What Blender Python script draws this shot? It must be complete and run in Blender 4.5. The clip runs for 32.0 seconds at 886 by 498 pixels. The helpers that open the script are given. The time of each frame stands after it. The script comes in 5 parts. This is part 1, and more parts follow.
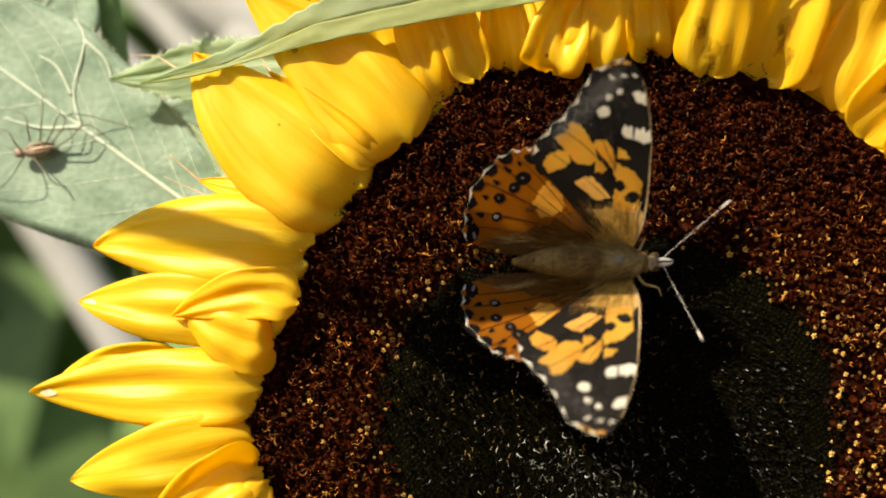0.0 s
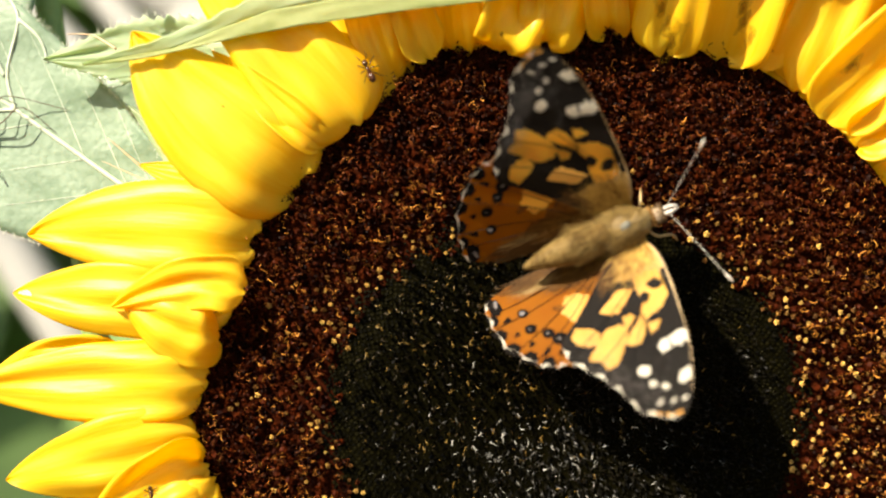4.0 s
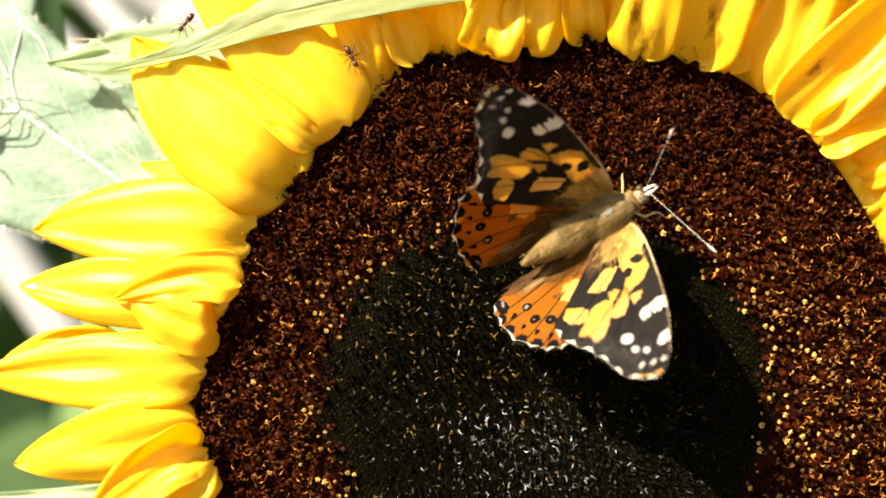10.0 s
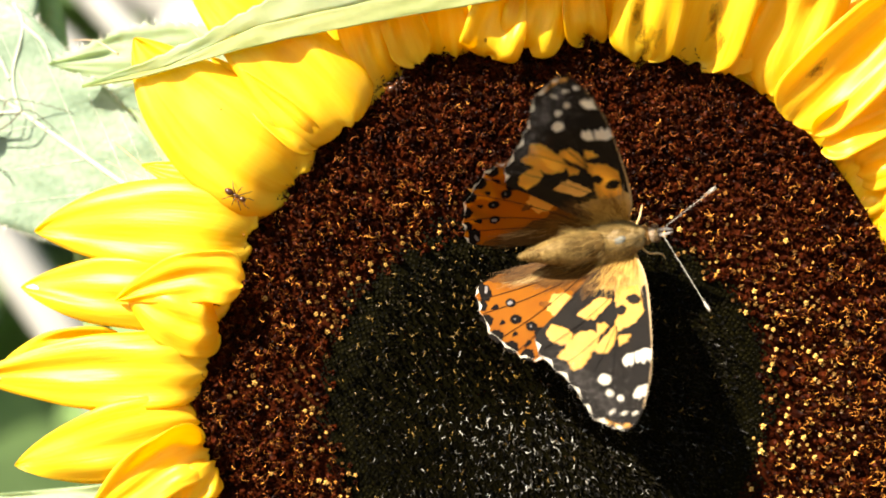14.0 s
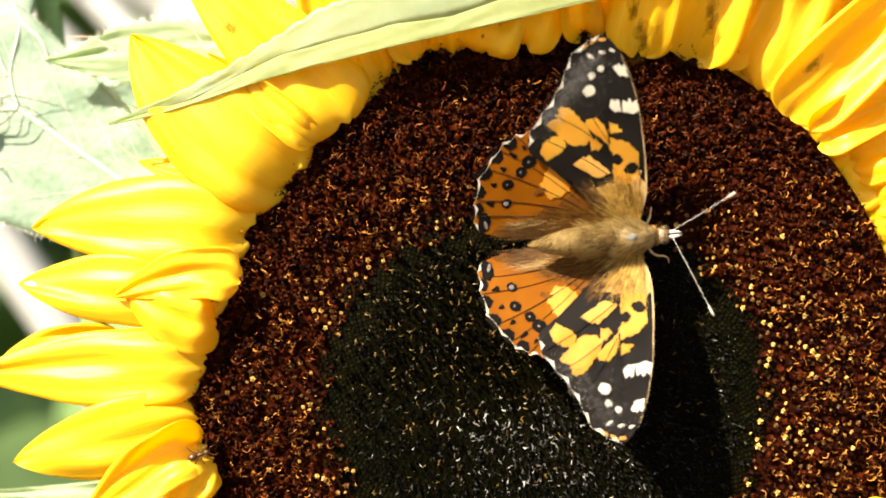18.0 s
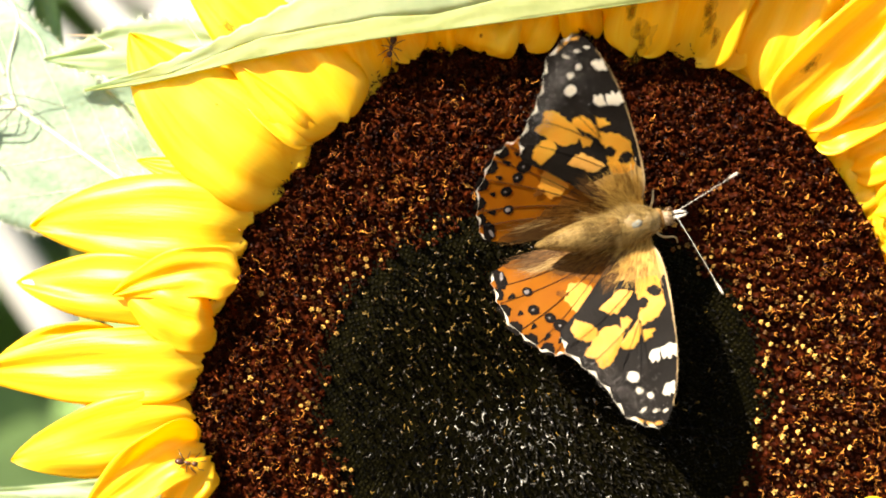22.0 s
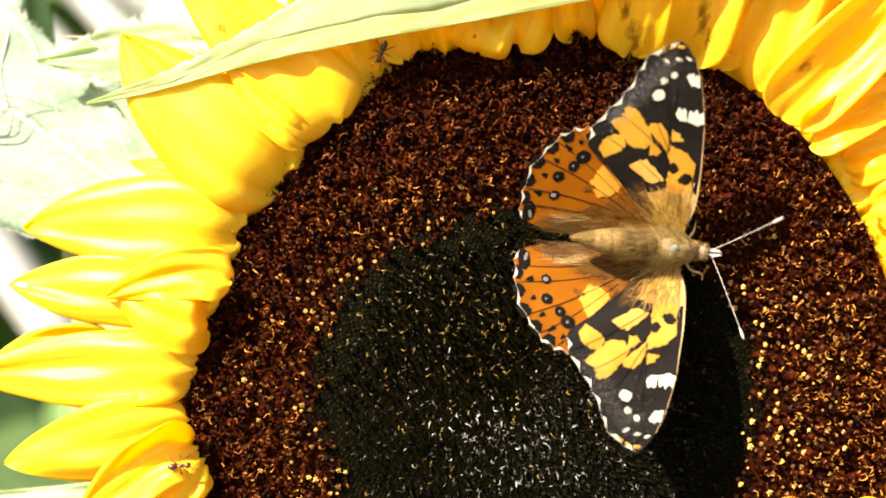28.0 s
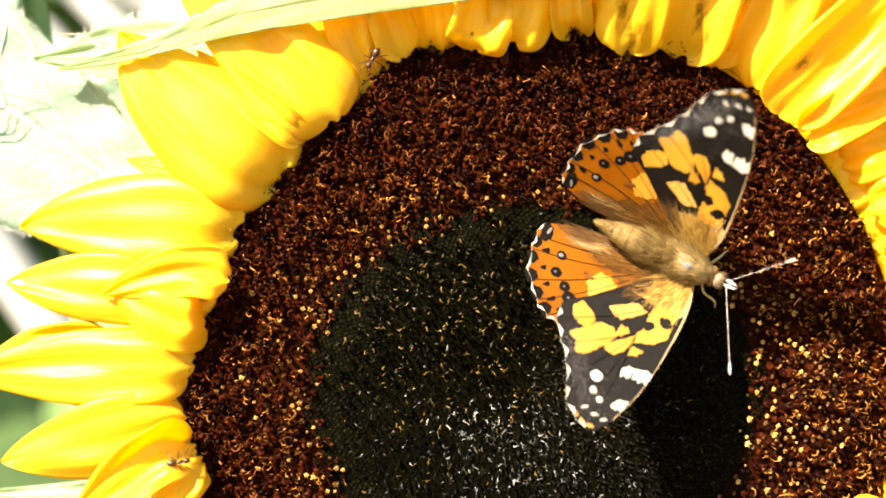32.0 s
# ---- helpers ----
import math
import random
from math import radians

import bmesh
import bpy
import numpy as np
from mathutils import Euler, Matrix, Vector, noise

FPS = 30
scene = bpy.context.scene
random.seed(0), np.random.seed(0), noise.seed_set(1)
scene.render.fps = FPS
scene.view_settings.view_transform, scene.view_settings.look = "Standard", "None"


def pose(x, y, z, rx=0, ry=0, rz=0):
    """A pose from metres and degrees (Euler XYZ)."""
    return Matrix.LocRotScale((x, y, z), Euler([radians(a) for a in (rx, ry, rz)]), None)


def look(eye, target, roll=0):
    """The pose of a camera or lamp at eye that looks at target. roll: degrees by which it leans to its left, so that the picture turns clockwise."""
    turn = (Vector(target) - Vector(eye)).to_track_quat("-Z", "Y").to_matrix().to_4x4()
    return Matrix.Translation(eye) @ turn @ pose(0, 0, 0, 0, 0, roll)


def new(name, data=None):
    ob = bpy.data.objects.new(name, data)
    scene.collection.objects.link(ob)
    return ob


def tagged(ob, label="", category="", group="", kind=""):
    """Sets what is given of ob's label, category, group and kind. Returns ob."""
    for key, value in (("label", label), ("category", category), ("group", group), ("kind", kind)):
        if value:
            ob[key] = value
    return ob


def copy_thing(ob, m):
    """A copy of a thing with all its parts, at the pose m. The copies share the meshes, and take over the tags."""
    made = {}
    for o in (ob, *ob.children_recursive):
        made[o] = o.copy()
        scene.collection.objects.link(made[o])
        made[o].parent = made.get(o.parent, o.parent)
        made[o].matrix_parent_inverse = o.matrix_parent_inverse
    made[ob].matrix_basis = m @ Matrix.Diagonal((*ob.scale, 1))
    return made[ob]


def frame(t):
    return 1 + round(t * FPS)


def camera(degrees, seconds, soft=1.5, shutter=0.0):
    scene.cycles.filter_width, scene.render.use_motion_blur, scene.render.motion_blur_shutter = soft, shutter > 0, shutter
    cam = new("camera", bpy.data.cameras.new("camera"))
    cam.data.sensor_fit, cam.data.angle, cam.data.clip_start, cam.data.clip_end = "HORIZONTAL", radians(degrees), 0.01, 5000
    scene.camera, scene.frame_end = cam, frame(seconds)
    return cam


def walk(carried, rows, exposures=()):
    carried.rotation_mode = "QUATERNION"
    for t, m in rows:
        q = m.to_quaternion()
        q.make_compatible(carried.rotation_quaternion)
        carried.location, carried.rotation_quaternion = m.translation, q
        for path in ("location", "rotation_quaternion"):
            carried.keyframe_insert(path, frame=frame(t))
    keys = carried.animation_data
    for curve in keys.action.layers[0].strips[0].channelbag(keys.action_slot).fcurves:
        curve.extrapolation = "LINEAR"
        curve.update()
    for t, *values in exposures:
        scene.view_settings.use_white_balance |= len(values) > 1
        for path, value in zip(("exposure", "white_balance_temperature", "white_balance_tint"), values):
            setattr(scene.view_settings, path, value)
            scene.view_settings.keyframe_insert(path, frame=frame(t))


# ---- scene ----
# ---- camera ----
U = 9e-5            # plan unit in metres: 0.09 mm
F = 2119.4          # plan units from the eye to the flower's rim
cam = camera(40.6, 32.0, soft=1.9)
cam.data.dof.use_dof = True
cam.data.dof.focus_distance = 0.187
cam.data.dof.aperture_fstop = 9.0
# seconds, distance along y, tilt, turn, roll
CAM_ROWS = [
    (0, -0.18753, 0.899, 2.795, 0.541),
    (0.5, -0.18565, 1.013, 2.737, 0.528),
    (1, -0.18412, 0.956, 2.434, 0.385),
    (1.5, -0.18261, 0.853, 1.825, 0.360),
    (2, -0.18162, 0.639, 1.290, 0.249),
    (2.5, -0.18066, 0.496, 1.023, 0.221),
    (3, -0.18017, 0.367, 0.760, 0.146),
    (3.5, -0.18005, 0.317, 0.648, 0.155),
    (5.5, -0.18680, 0.184, 0.241, 0.034),
    (6, -0.18798, 0.121, -0.026, 0.011),
    (6.5, -0.18899, 0.084, 0.083, 0.042),
    (7, -0.18985, 0.076, -0.181, -0.010),
    (7.5, -0.19052, 0.022, 0.013, 0.048),
    (8, -0.19072, 0.083, 0.040, 0.004),
    (8.5, -0.19062, 0.048, -0.010, 0.016),
    (9, -0.19075, -0.000, 0.000, -0.000),
    (9.5, -0.19077, 0.002, -0.124, -0.007),
    (10, -0.19062, -0.000, -0.074, -0.009),
    (10.5, -0.19052, 0.048, -0.106, 0.017),
    (11, -0.19072, 0.048, -0.080, 0.005),
    (11.5, -0.19075, 0.042, -0.042, 0.000),
    (12, -0.19069, 0.043, -0.082, -0.001),
    (12.5, -0.19068, 0.028, -0.059, 0.018),
    (13, -0.19060, 0.048, -0.090, -0.016),
    (13.5, -0.19083, 0.024, -0.047, 0.027),
    (14, -0.19067, 0.044, -0.017, 0.014),
    (14.5, -0.19063, -0.038, -0.140, -0.005),
    (16.5, -0.19080, -0.037, -0.162, -0.013),
    (17, -0.19074, -0.041, 0.041, 0.002),
    (17.5, -0.19124, -0.188, 0.150, 0.043),
    (18, -0.19089, -0.145, -0.137, -0.083),
    (18.5, -0.19129, -0.200, 0.173, 0.075),
    (19, -0.19097, -0.107, -0.131, 0.063),
    (19.5, -0.19106, -0.119, -0.097, 0.087),
    (20, -0.19120, -0.180, -0.014, 0.023),
    (20.5, -0.19075, -0.199, -0.250, -0.040),
    (21, -0.19117, -0.272, 0.123, 0.044),
    (21.5, -0.19066, -0.119, -0.198, -0.014),
    (22, -0.19099, -0.187, -0.236, 0.000),
    (22.5, -0.19081, -0.166, -0.050, 0.014),
    (23, -0.19075, -0.090, -0.446, -0.099),
    (23.5, -0.19114, -0.263, 0.123, 0.010),
    (24, -0.19060, -0.133, -0.412, -0.086),
    (24.5, -0.19098, -0.253, -0.088, -0.022),
    (25, -0.19084, -0.167, -0.295, -0.001),
    (25.5, -0.19068, -0.203, -0.209, -0.012),
    (27.5, -0.19061, -0.133, -0.495, -0.087),
    (28, -0.19056, -0.128, -0.522, -0.125),
    (28.5, -0.19063, -0.185, -0.621, -0.114),
    (29, -0.19077, -0.247, -0.729, -0.130),
    (29.5, -0.19047, -0.147, -0.430, -0.028),
    (30, -0.19076, -0.185, -0.860, -0.156),
    (30.5, -0.19057, -0.183, -0.577, -0.112),
    (31, -0.19020, -0.160, -0.764, -0.101),
    (31.5, -0.19068, -0.272, -0.774, -0.156),
    (32, -0.19047, -0.238, -0.639, -0.141),
]
EXPOSURES = [
    (0, 0.86, 7500, 10),
    (1, 0.92, 7500, 10),
    (2, 1.06, 7500, 10),
    (3.5, 1.28, 7500, 10),
    (6, 1.60, 7300, 11),
    (9, 1.70, 7300, 11),
    (19, 1.84, 7350, 12),
    (25, 1.98, 7350, 12),
    (28, 2.10, 7350, 12),
    (32, 2.22, 7350, 12),
]
walk(cam, [(t, pose(0, y, 0, 90 + tilt, 0, turn) @ pose(0, 0, 0, 0, 0, roll)) for t, y, tilt, turn, roll in CAM_ROWS], EXPOSURES)

# ---- light ----
SUN = Vector((-0.58, -0.515, 0.63)).normalized()
world = bpy.data.worlds.new("world")
scene.world = world
world.use_nodes = True
sky = world.node_tree.nodes.new("ShaderNodeTexSky")
sky.sky_type, sky.sun_disc = "NISHITA", False
sky.sun_elevation, sky.sun_rotation = math.asin(SUN.z), math.atan2(SUN.x, SUN.y)
world.node_tree.links.new(sky.outputs[0], world.node_tree.nodes["Background"].inputs[0])
world.node_tree.nodes["Background"].inputs[1].default_value = 0.068
sun = new("sun", bpy.data.lights.new("sun", "SUN"))
sun.data.energy, sun.data.angle, sun.data.color = 5.0, radians(0.6), (1.0, 0.925, 0.81)
sun.matrix_world = look(SUN, (0, 0, 0))


# ---- materials ----
def material(name, a, b, rough=0.6, scale=600.0, fine=4000.0, bump=0.15, translucent=0.0, stretch=None, sheen=0.0, island=0.0, spec=0.5, vary=0.0, through_tint=None):
    """Two colours mixed by noise at two scales, fine relief, and light that comes through thin tissue."""
    m = bpy.data.materials.new(name)
    m.use_nodes = True
    n, l = m.node_tree.nodes, m.node_tree.links
    p, out = n["Principled BSDF"], n["Material Output"]
    co = n.new("ShaderNodeTexCoord")
    src = co.outputs["UV"] if stretch else co.outputs["Object"]
    if stretch:
        mp = n.new("ShaderNodeMapping")
        mp.inputs["Scale"].default_value = stretch
        l.new(src, mp.inputs["Vector"])
        src = mp.outputs["Vector"]
        scale, fine = 1.0, 4.0
    big, small = n.new("ShaderNodeTexNoise"), n.new("ShaderNodeTexNoise")
    big.inputs["Scale"].default_value, big.inputs["Detail"].default_value = scale, 4.0
    small.inputs["Scale"].default_value, small.inputs["Detail"].default_value = fine, 3.0
    l.new(src, big.inputs["Vector"]), l.new(src, small.inputs["Vector"])
    mix1 = n.new("ShaderNodeMath")
    mix1.operation = "MULTIPLY_ADD"
    mix1.inputs[1].default_value, mix1.inputs[2].default_value = 0.45, 0.0
    l.new(small.outputs["Fac"], mix1.inputs[0])
    add = n.new("ShaderNodeMath")
    add.operation = "MULTIPLY_ADD"
    add.inputs[1].default_value = 0.75
    l.new(big.outputs["Fac"], add.inputs[0]), l.new(mix1.outputs[0], add.inputs[2])
    fac = add.outputs[0]
    if island or vary:
        rnd = n.new("ShaderNodeNewGeometry").outputs["Random Per Island"] if island else n.new("ShaderNodeObjectInfo").outputs["Random"]
        sh = n.new("ShaderNodeMath")
        sh.operation = "MULTIPLY_ADD"
        sh.inputs[1].default_value = island or vary
        l.new(rnd, sh.inputs[0])
        sub = n.new("ShaderNodeMath")
        sub.operation = "SUBTRACT"
        l.new(fac, sub.inputs[0])
        sub.inputs[1].default_value = (island or vary) / 2
        l.new(sub.outputs[0], sh.inputs[2])
        fac = sh.outputs[0]
    ramp = n.new("ShaderNodeValToRGB")
    ramp.color_ramp.elements[0].position, ramp.color_ramp.elements[1].position = 0.38, 0.82
    ramp.color_ramp.elements[0].color, ramp.color_ramp.elements[1].color = (*a, 1), (*b, 1)
    l.new(fac, ramp.inputs["Fac"])
    l.new(ramp.outputs["Color"], p.inputs["Base Color"])
    p.inputs["Roughness"].default_value = rough
    p.inputs["Specular IOR Level"].default_value = spec
    p.inputs["Sheen Weight"].default_value = sheen
    if bump:
        bp = n.new("ShaderNodeBump")
        bp.inputs["Strength"].default_value, bp.inputs["Distance"].default_value = bump, 0.0004
        l.new(mix1.outputs[0] if not stretch else add.outputs[0], bp.inputs["Height"])
        l.new(bp.outputs["Normal"], p.inputs["Normal"])
    if translucent:
        tr, ms = n.new("ShaderNodeBsdfTranslucent"), n.new("ShaderNodeMixShader")
        if through_tint:
            tr.inputs["Color"].default_value = (*through_tint, 1)
        else:
            l.new(ramp.outputs["Color"], tr.inputs["Color"])
        ms.inputs["Fac"].default_value = translucent
        l.new(p.outputs[0], ms.inputs[1]), l.new(tr.outputs[0], ms.inputs[2]), l.new(ms.outputs[0], out.inputs["Surface"])
    return m


M = {
    "petal": material("petal_yellow", (0.90, 0.57, 0.010), (0.97, 0.77, 0.065), 0.40, bump=0.30, translucent=0.54, stretch=(8.0, 1.6, 1.0), spec=0.45, through_tint=(1.0, 0.72, 0.008)),
    "blemish": material("petal_blemish", (0.26, 0.13, 0.006), (0.46, 0.26, 0.012), 0.8, spec=0.1),
    "dry": material("dry_tip", (0.55, 0.36, 0.20), (0.75, 0.58, 0.38), 0.8),
    "disk": material("disk_bed", (0.010, 0.0018, 0.0005), (0.030, 0.0056, 0.0014), 0.9, 300, 2500, 0.5, spec=0.02),
    "disk_centre": material("disk_centre", (0.0012, 0.0011, 0.0003), (0.0034, 0.0030, 0.0007), 0.9, 300, 2500, 0.5, spec=0.01),
    "tube": material("floret_tube", (0.008, 0.0013, 0.0004), (0.030, 0.0053, 0.0012), 0.5, 300, 3000, 0.2, island=0.7, spec=0.04),
    "lobe": material("floret_lobe", (0.008, 0.0011, 0.0002), (0.054, 0.0088, 0.0015), 0.5, 300, 3000, 0.2, island=1.0, translucent=0.2, spec=0.06),
    "stigma": material("floret_stigma", (0.06, 0.016, 0.0025), (0.62, 0.26, 0.045), 0.5, 300, 3000, 0.1, island=1.0, translucent=0.25, spec=0.12),
    "stigma_dim": material("dim_stigma", (0.020, 0.0045, 0.001), (0.20, 0.058, 0.012), 0.55, 300, 3000, 0.1, island=1.0, translucent=0.2, spec=0.1),
    "bud": material("closed_bud", (0.0010, 0.0010, 0.0002), (0.0058, 0.0050, 0.0008), 0.55, 200, 2500, 0.2, island=0.8, spec=0.04),
    "bud_tip": material("golden_bud_tip", (0.11, 0.045, 0.006), (0.68, 0.41, 0.10), 0.5, 300, 3000, 0.1, island=1.0),
    "sliver": material("dark_chaff", (0.0006, 0.0006, 0.0004), (0.0050, 0.0042, 0.0018), 0.34, 300, 3000, 0.1, island=1.0, spec=0.20),
    "chaff": material("yellow_chaff", (0.015, 0.008, 0.0012), (0.23, 0.135, 0.020), 0.5, 300, 3000, 0.1, island=1.0),
    "leaf": material("leaf_green", (0.13, 0.215, 0.14), (0.31, 0.415, 0.315), 0.5, 110, 900, 0.9, translucent=0.2, spec=0.4, through_tint=(0.33, 0.5, 0.10)),
    "leaf_top": material("leaf_upper_face", (0.27, 0.335, 0.125), (0.41, 0.46, 0.21), 0.6, 90, 900, 0.4, translucent=0.45, spec=0.3, through_tint=(0.58, 0.62, 0.22)),
    "leaf_pale": material("leaf_pale_underside", (0.36, 0.475, 0.31), (0.54, 0.64, 0.46), 0.7, 90, 900, 0.5, translucent=0.55, through_tint=(0.68, 0.80, 0.45)),
    "vein": material("leaf_vein", (0.38, 0.46, 0.34), (0.56, 0.62, 0.51), 0.6, 200, 1500, 0.1),
    "leaf_hair": material("leaf_hair", (0.6, 0.65, 0.5), (0.75, 0.78, 0.66), 0.6, bump=0.0),
    "hedge": material("hedge_leaf", (0.075, 0.16, 0.045), (0.20, 0.32, 0.12), 0.5, 12, 60, 0.1, island=0.4, translucent=0.3),
    "garden": material("garden_green", (0.07, 0.11, 0.025), (0.17, 0.22, 0.07), 0.7, 3.0, 14.0, 0.2),
    "stalk": material("pale_stalk", (0.24, 0.25, 0.235), (0.36, 0.365, 0.355), 0.7, 40, 300, 0.2),
    "stem": material("stem_green", (0.16, 0.26, 0.07), (0.25, 0.36, 0.12), 0.6, 60, 900, 0.3),
    "soil": material("garden_soil", (0.05, 0.035, 0.022), (0.13, 0.09, 0.055), 0.95, 3.0, 60.0, 0.6),
    "wing_black": material("wing_black", (0.0016, 0.0010, 0.0006), (0.0062, 0.0042, 0.0028), 0.5, 400, 6000, 0.9, spec=0.12),
    "spot_black": material("spot_black", (0.0022, 0.0016, 0.0012), (0.007, 0.005, 0.004), 0.7, 400, 6000, 0.5, spec=0.04),
    "wing_sheen_dust": material("wing_sheen_flecks", (0.035, 0.030, 0.027), (0.27, 0.25, 0.24), 0.4, 500, 5000, 0.2, island=1.0, spec=0.6),
    "wing_orange": material("wing_orange", (0.76, 0.285, 0.011), (0.94, 0.56, 0.075), 0.44, 300, 6000, 0.4, spec=0.65, translucent=0.55, through_tint=(1.0, 0.44, 0.03)),
    "wing_ochre": material("wing_ochre", (0.58, 0.24, 0.03), (0.80, 0.45, 0.11), 0.55, 300, 6000, 0.25, spec=0.3, translucent=0.35),
    "wing_rust": material("wing_rust", (0.27, 0.080, 0.002), (0.38, 0.138, 0.004), 0.6, 250, 6000, 0.3, spec=0.14, translucent=0.55, through_tint=(0.55, 0.19, 0.003)),
    "wing_white": material("wing_white", (0.74, 0.68, 0.54), (0.92, 0.88, 0.76), 0.55, 400, 6000, 0.2, spec=0.4, translucent=0.45),
    "wing_brown": material("wing_brown_down", (0.085, 0.026, 0.003), (0.20, 0.075, 0.010), 0.75, 500, 5000, 0.5, spec=0.1, translucent=0.25),
    "eye_grey": material("eyespot_grey", (0.06, 0.05, 0.05), (0.17, 0.15, 0.145), 0.6, bump=0.1),
    "fur": material("golden_fur", (0.20, 0.095, 0.013), (0.66, 0.42, 0.10), 0.55, 400, 3000, 0.1, island=0.8, translucent=0.35, spec=0.3),
    "fur_dark": material("rusty_tan_fur", (0.050, 0.018, 0.003), (0.22, 0.098, 0.017), 0.55, 400, 3000, 0.1, island=0.9, translucent=0.3, spec=0.15),
    "fur_body": material("olive_gold_fur", (0.09, 0.052, 0.012), (0.46, 0.32, 0.115), 0.5, 400, 3000, 0.1, island=1.0, translucent=0.25, spec=0.35),
    "collar": material("rust_collar", (0.12, 0.055, 0.014), (0.33, 0.17, 0.05), 0.7, 1200, 5000, 0.7, spec=0.2),
    "thorax": material("thorax_down", (0.10, 0.065, 0.022), (0.30, 0.21, 0.085), 0.5, 900, 4000, 0.6, spec=0.35),
    "abdomen": material("abdomen_down", (0.05, 0.028, 0.007), (0.16, 0.095, 0.026), 0.7, 900, 4000, 0.7, spec=0.15),
    "eye": material("compound_eye", (0.030, 0.016, 0.007), (0.09, 0.05, 0.022), 0.3, 2000, 9000, 0.2, spec=0.3),
    "antenna": material("antenna_white", (0.34, 0.30, 0.25), (0.66, 0.62, 0.56), 0.5, 2500, 9000, 0.2),
    "palp": material("palp_grey", (0.40, 0.37, 0.32), (0.68, 0.64, 0.58), 0.6, 1500, 6000, 0.3),
    "leg": material("ochre_leg", (0.38, 0.26, 0.11), (0.60, 0.45, 0.22), 0.6, 1500, 6000, 0.2),
    "wing_tan": material("wing_tan_down", (0.36, 0.20, 0.055), (0.62, 0.41, 0.15), 0.7, 500, 5000, 0.4, spec=0.2, translucent=0.25),
    "wing_edge": material("wing_pale_edge", (0.20, 0.12, 0.045), (0.46, 0.33, 0.17), 0.5, 500, 5000, 0.2, spec=0.4),
    "fur_pale": material("cream_fur", (0.34, 0.21, 0.065), (0.60, 0.43, 0.19), 0.55, 400, 3000, 0.1, island=0.6, translucent=0.3, spec=0.2),
    "fur_brown": material("shaded_brown_fur", (0.045, 0.020, 0.006), (0.15, 0.075, 0.022), 0.6, 400, 3000, 0.1, island=0.8, translucent=0.2, spec=0.15),
    "head": material("grey_brown_head", (0.14, 0.09, 0.05), (0.45, 0.36, 0.26), 0.6, 1500, 6000, 0.6, spec=0.3),
    "thorax_sheen": material("thorax_bare_spot", (0.09, 0.10, 0.09), (0.24, 0.25, 0.22), 0.6, 900, 4000, 0.6, spec=0.2),
    "abdomen_pale": material("abdomen_pale_ring", (0.085, 0.052, 0.014), (0.26, 0.175, 0.06), 0.65, 900, 4000, 0.6, spec=0.2),
    "glint": material("pale_grey_chaff", (0.05, 0.05, 0.045), (0.46, 0.45, 0.41), 0.35, 300, 3000, 0.1, island=0.9, spec=0.5),
    "speck": material("fine_pale_chaff", (0.035, 0.032, 0.016), (0.30, 0.27, 0.15), 0.4, 300, 3000, 0.1, island=1.0, spec=0.4),
    "ant": material("ant_shell", (0.030, 0.010, 0.004), (0.09, 0.030, 0.010), 0.3, 800, 5000, 0.15),
    "spider": material("harvestman_shell", (0.05, 0.032, 0.02), (0.48, 0.36, 0.25), 0.6, 900, 3000, 0.5),
    "spider_leg": material("harvestman_leg", (0.06, 0.045, 0.03), (0.16, 0.12, 0.08), 0.6, 500, 3000, 0.1),
}


smudge_nodes = M["blemish"].copy()
smudge_nodes.name = "petal_smudge"
clear, blend = smudge_nodes.node_tree.nodes.new("ShaderNodeBsdfTransparent"), smudge_nodes.node_tree.nodes.new("ShaderNodeMixShader")
blend.inputs["Fac"].default_value = 0.2
smudge_nodes.node_tree.links.new(clear.outputs[0], blend.inputs[1])
smudge_nodes.node_tree.links.new(smudge_nodes.node_tree.nodes["Principled BSDF"].outputs[0], blend.inputs[2])
smudge_nodes.node_tree.links.new(blend.outputs[0], smudge_nodes.node_tree.nodes["Material Output"].inputs["Surface"])
M["smudge"] = smudge_nodes


# ---- building helpers ----
def at(u, v, d=0.0):
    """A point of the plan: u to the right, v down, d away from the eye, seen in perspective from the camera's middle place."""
    k = 1 + d / F
    return Vector(((u - 784) * k * U, d * U, (441 - v) * k * U))


def part(name, bm, mats, parent, label="", smooth=True):
    me = bpy.data.meshes.new(name)
    bm.to_mesh(me)
    bm.free()
    for m in mats if isinstance(mats, (list, tuple)) else [mats]:
        me.materials.append(m)
    if smooth:
        me.shade_smooth()
    ob = new(name, me)
    ob.parent = parent
    return tagged(ob, label)


def thing(name, label, category, m=None, **tags):
    ob = tagged(new(name), label, category, **tags)
    if m is not None:
        ob.matrix_world = m
    return ob


def raw(name, verts, faces, mats, parent, index=None, label="", kind="", smooth=False):
    me = bpy.data.meshes.new(name)
    me.from_pydata(verts, [], faces)
    for m in mats:
        me.materials.append(m)
    if index is not None:
        me.polygons.foreach_set("material_index", index)
    if smooth:
        me.shade_smooth()
    ob = new(name, me)
    ob.parent = parent
    return tagged(ob, label, kind=kind)


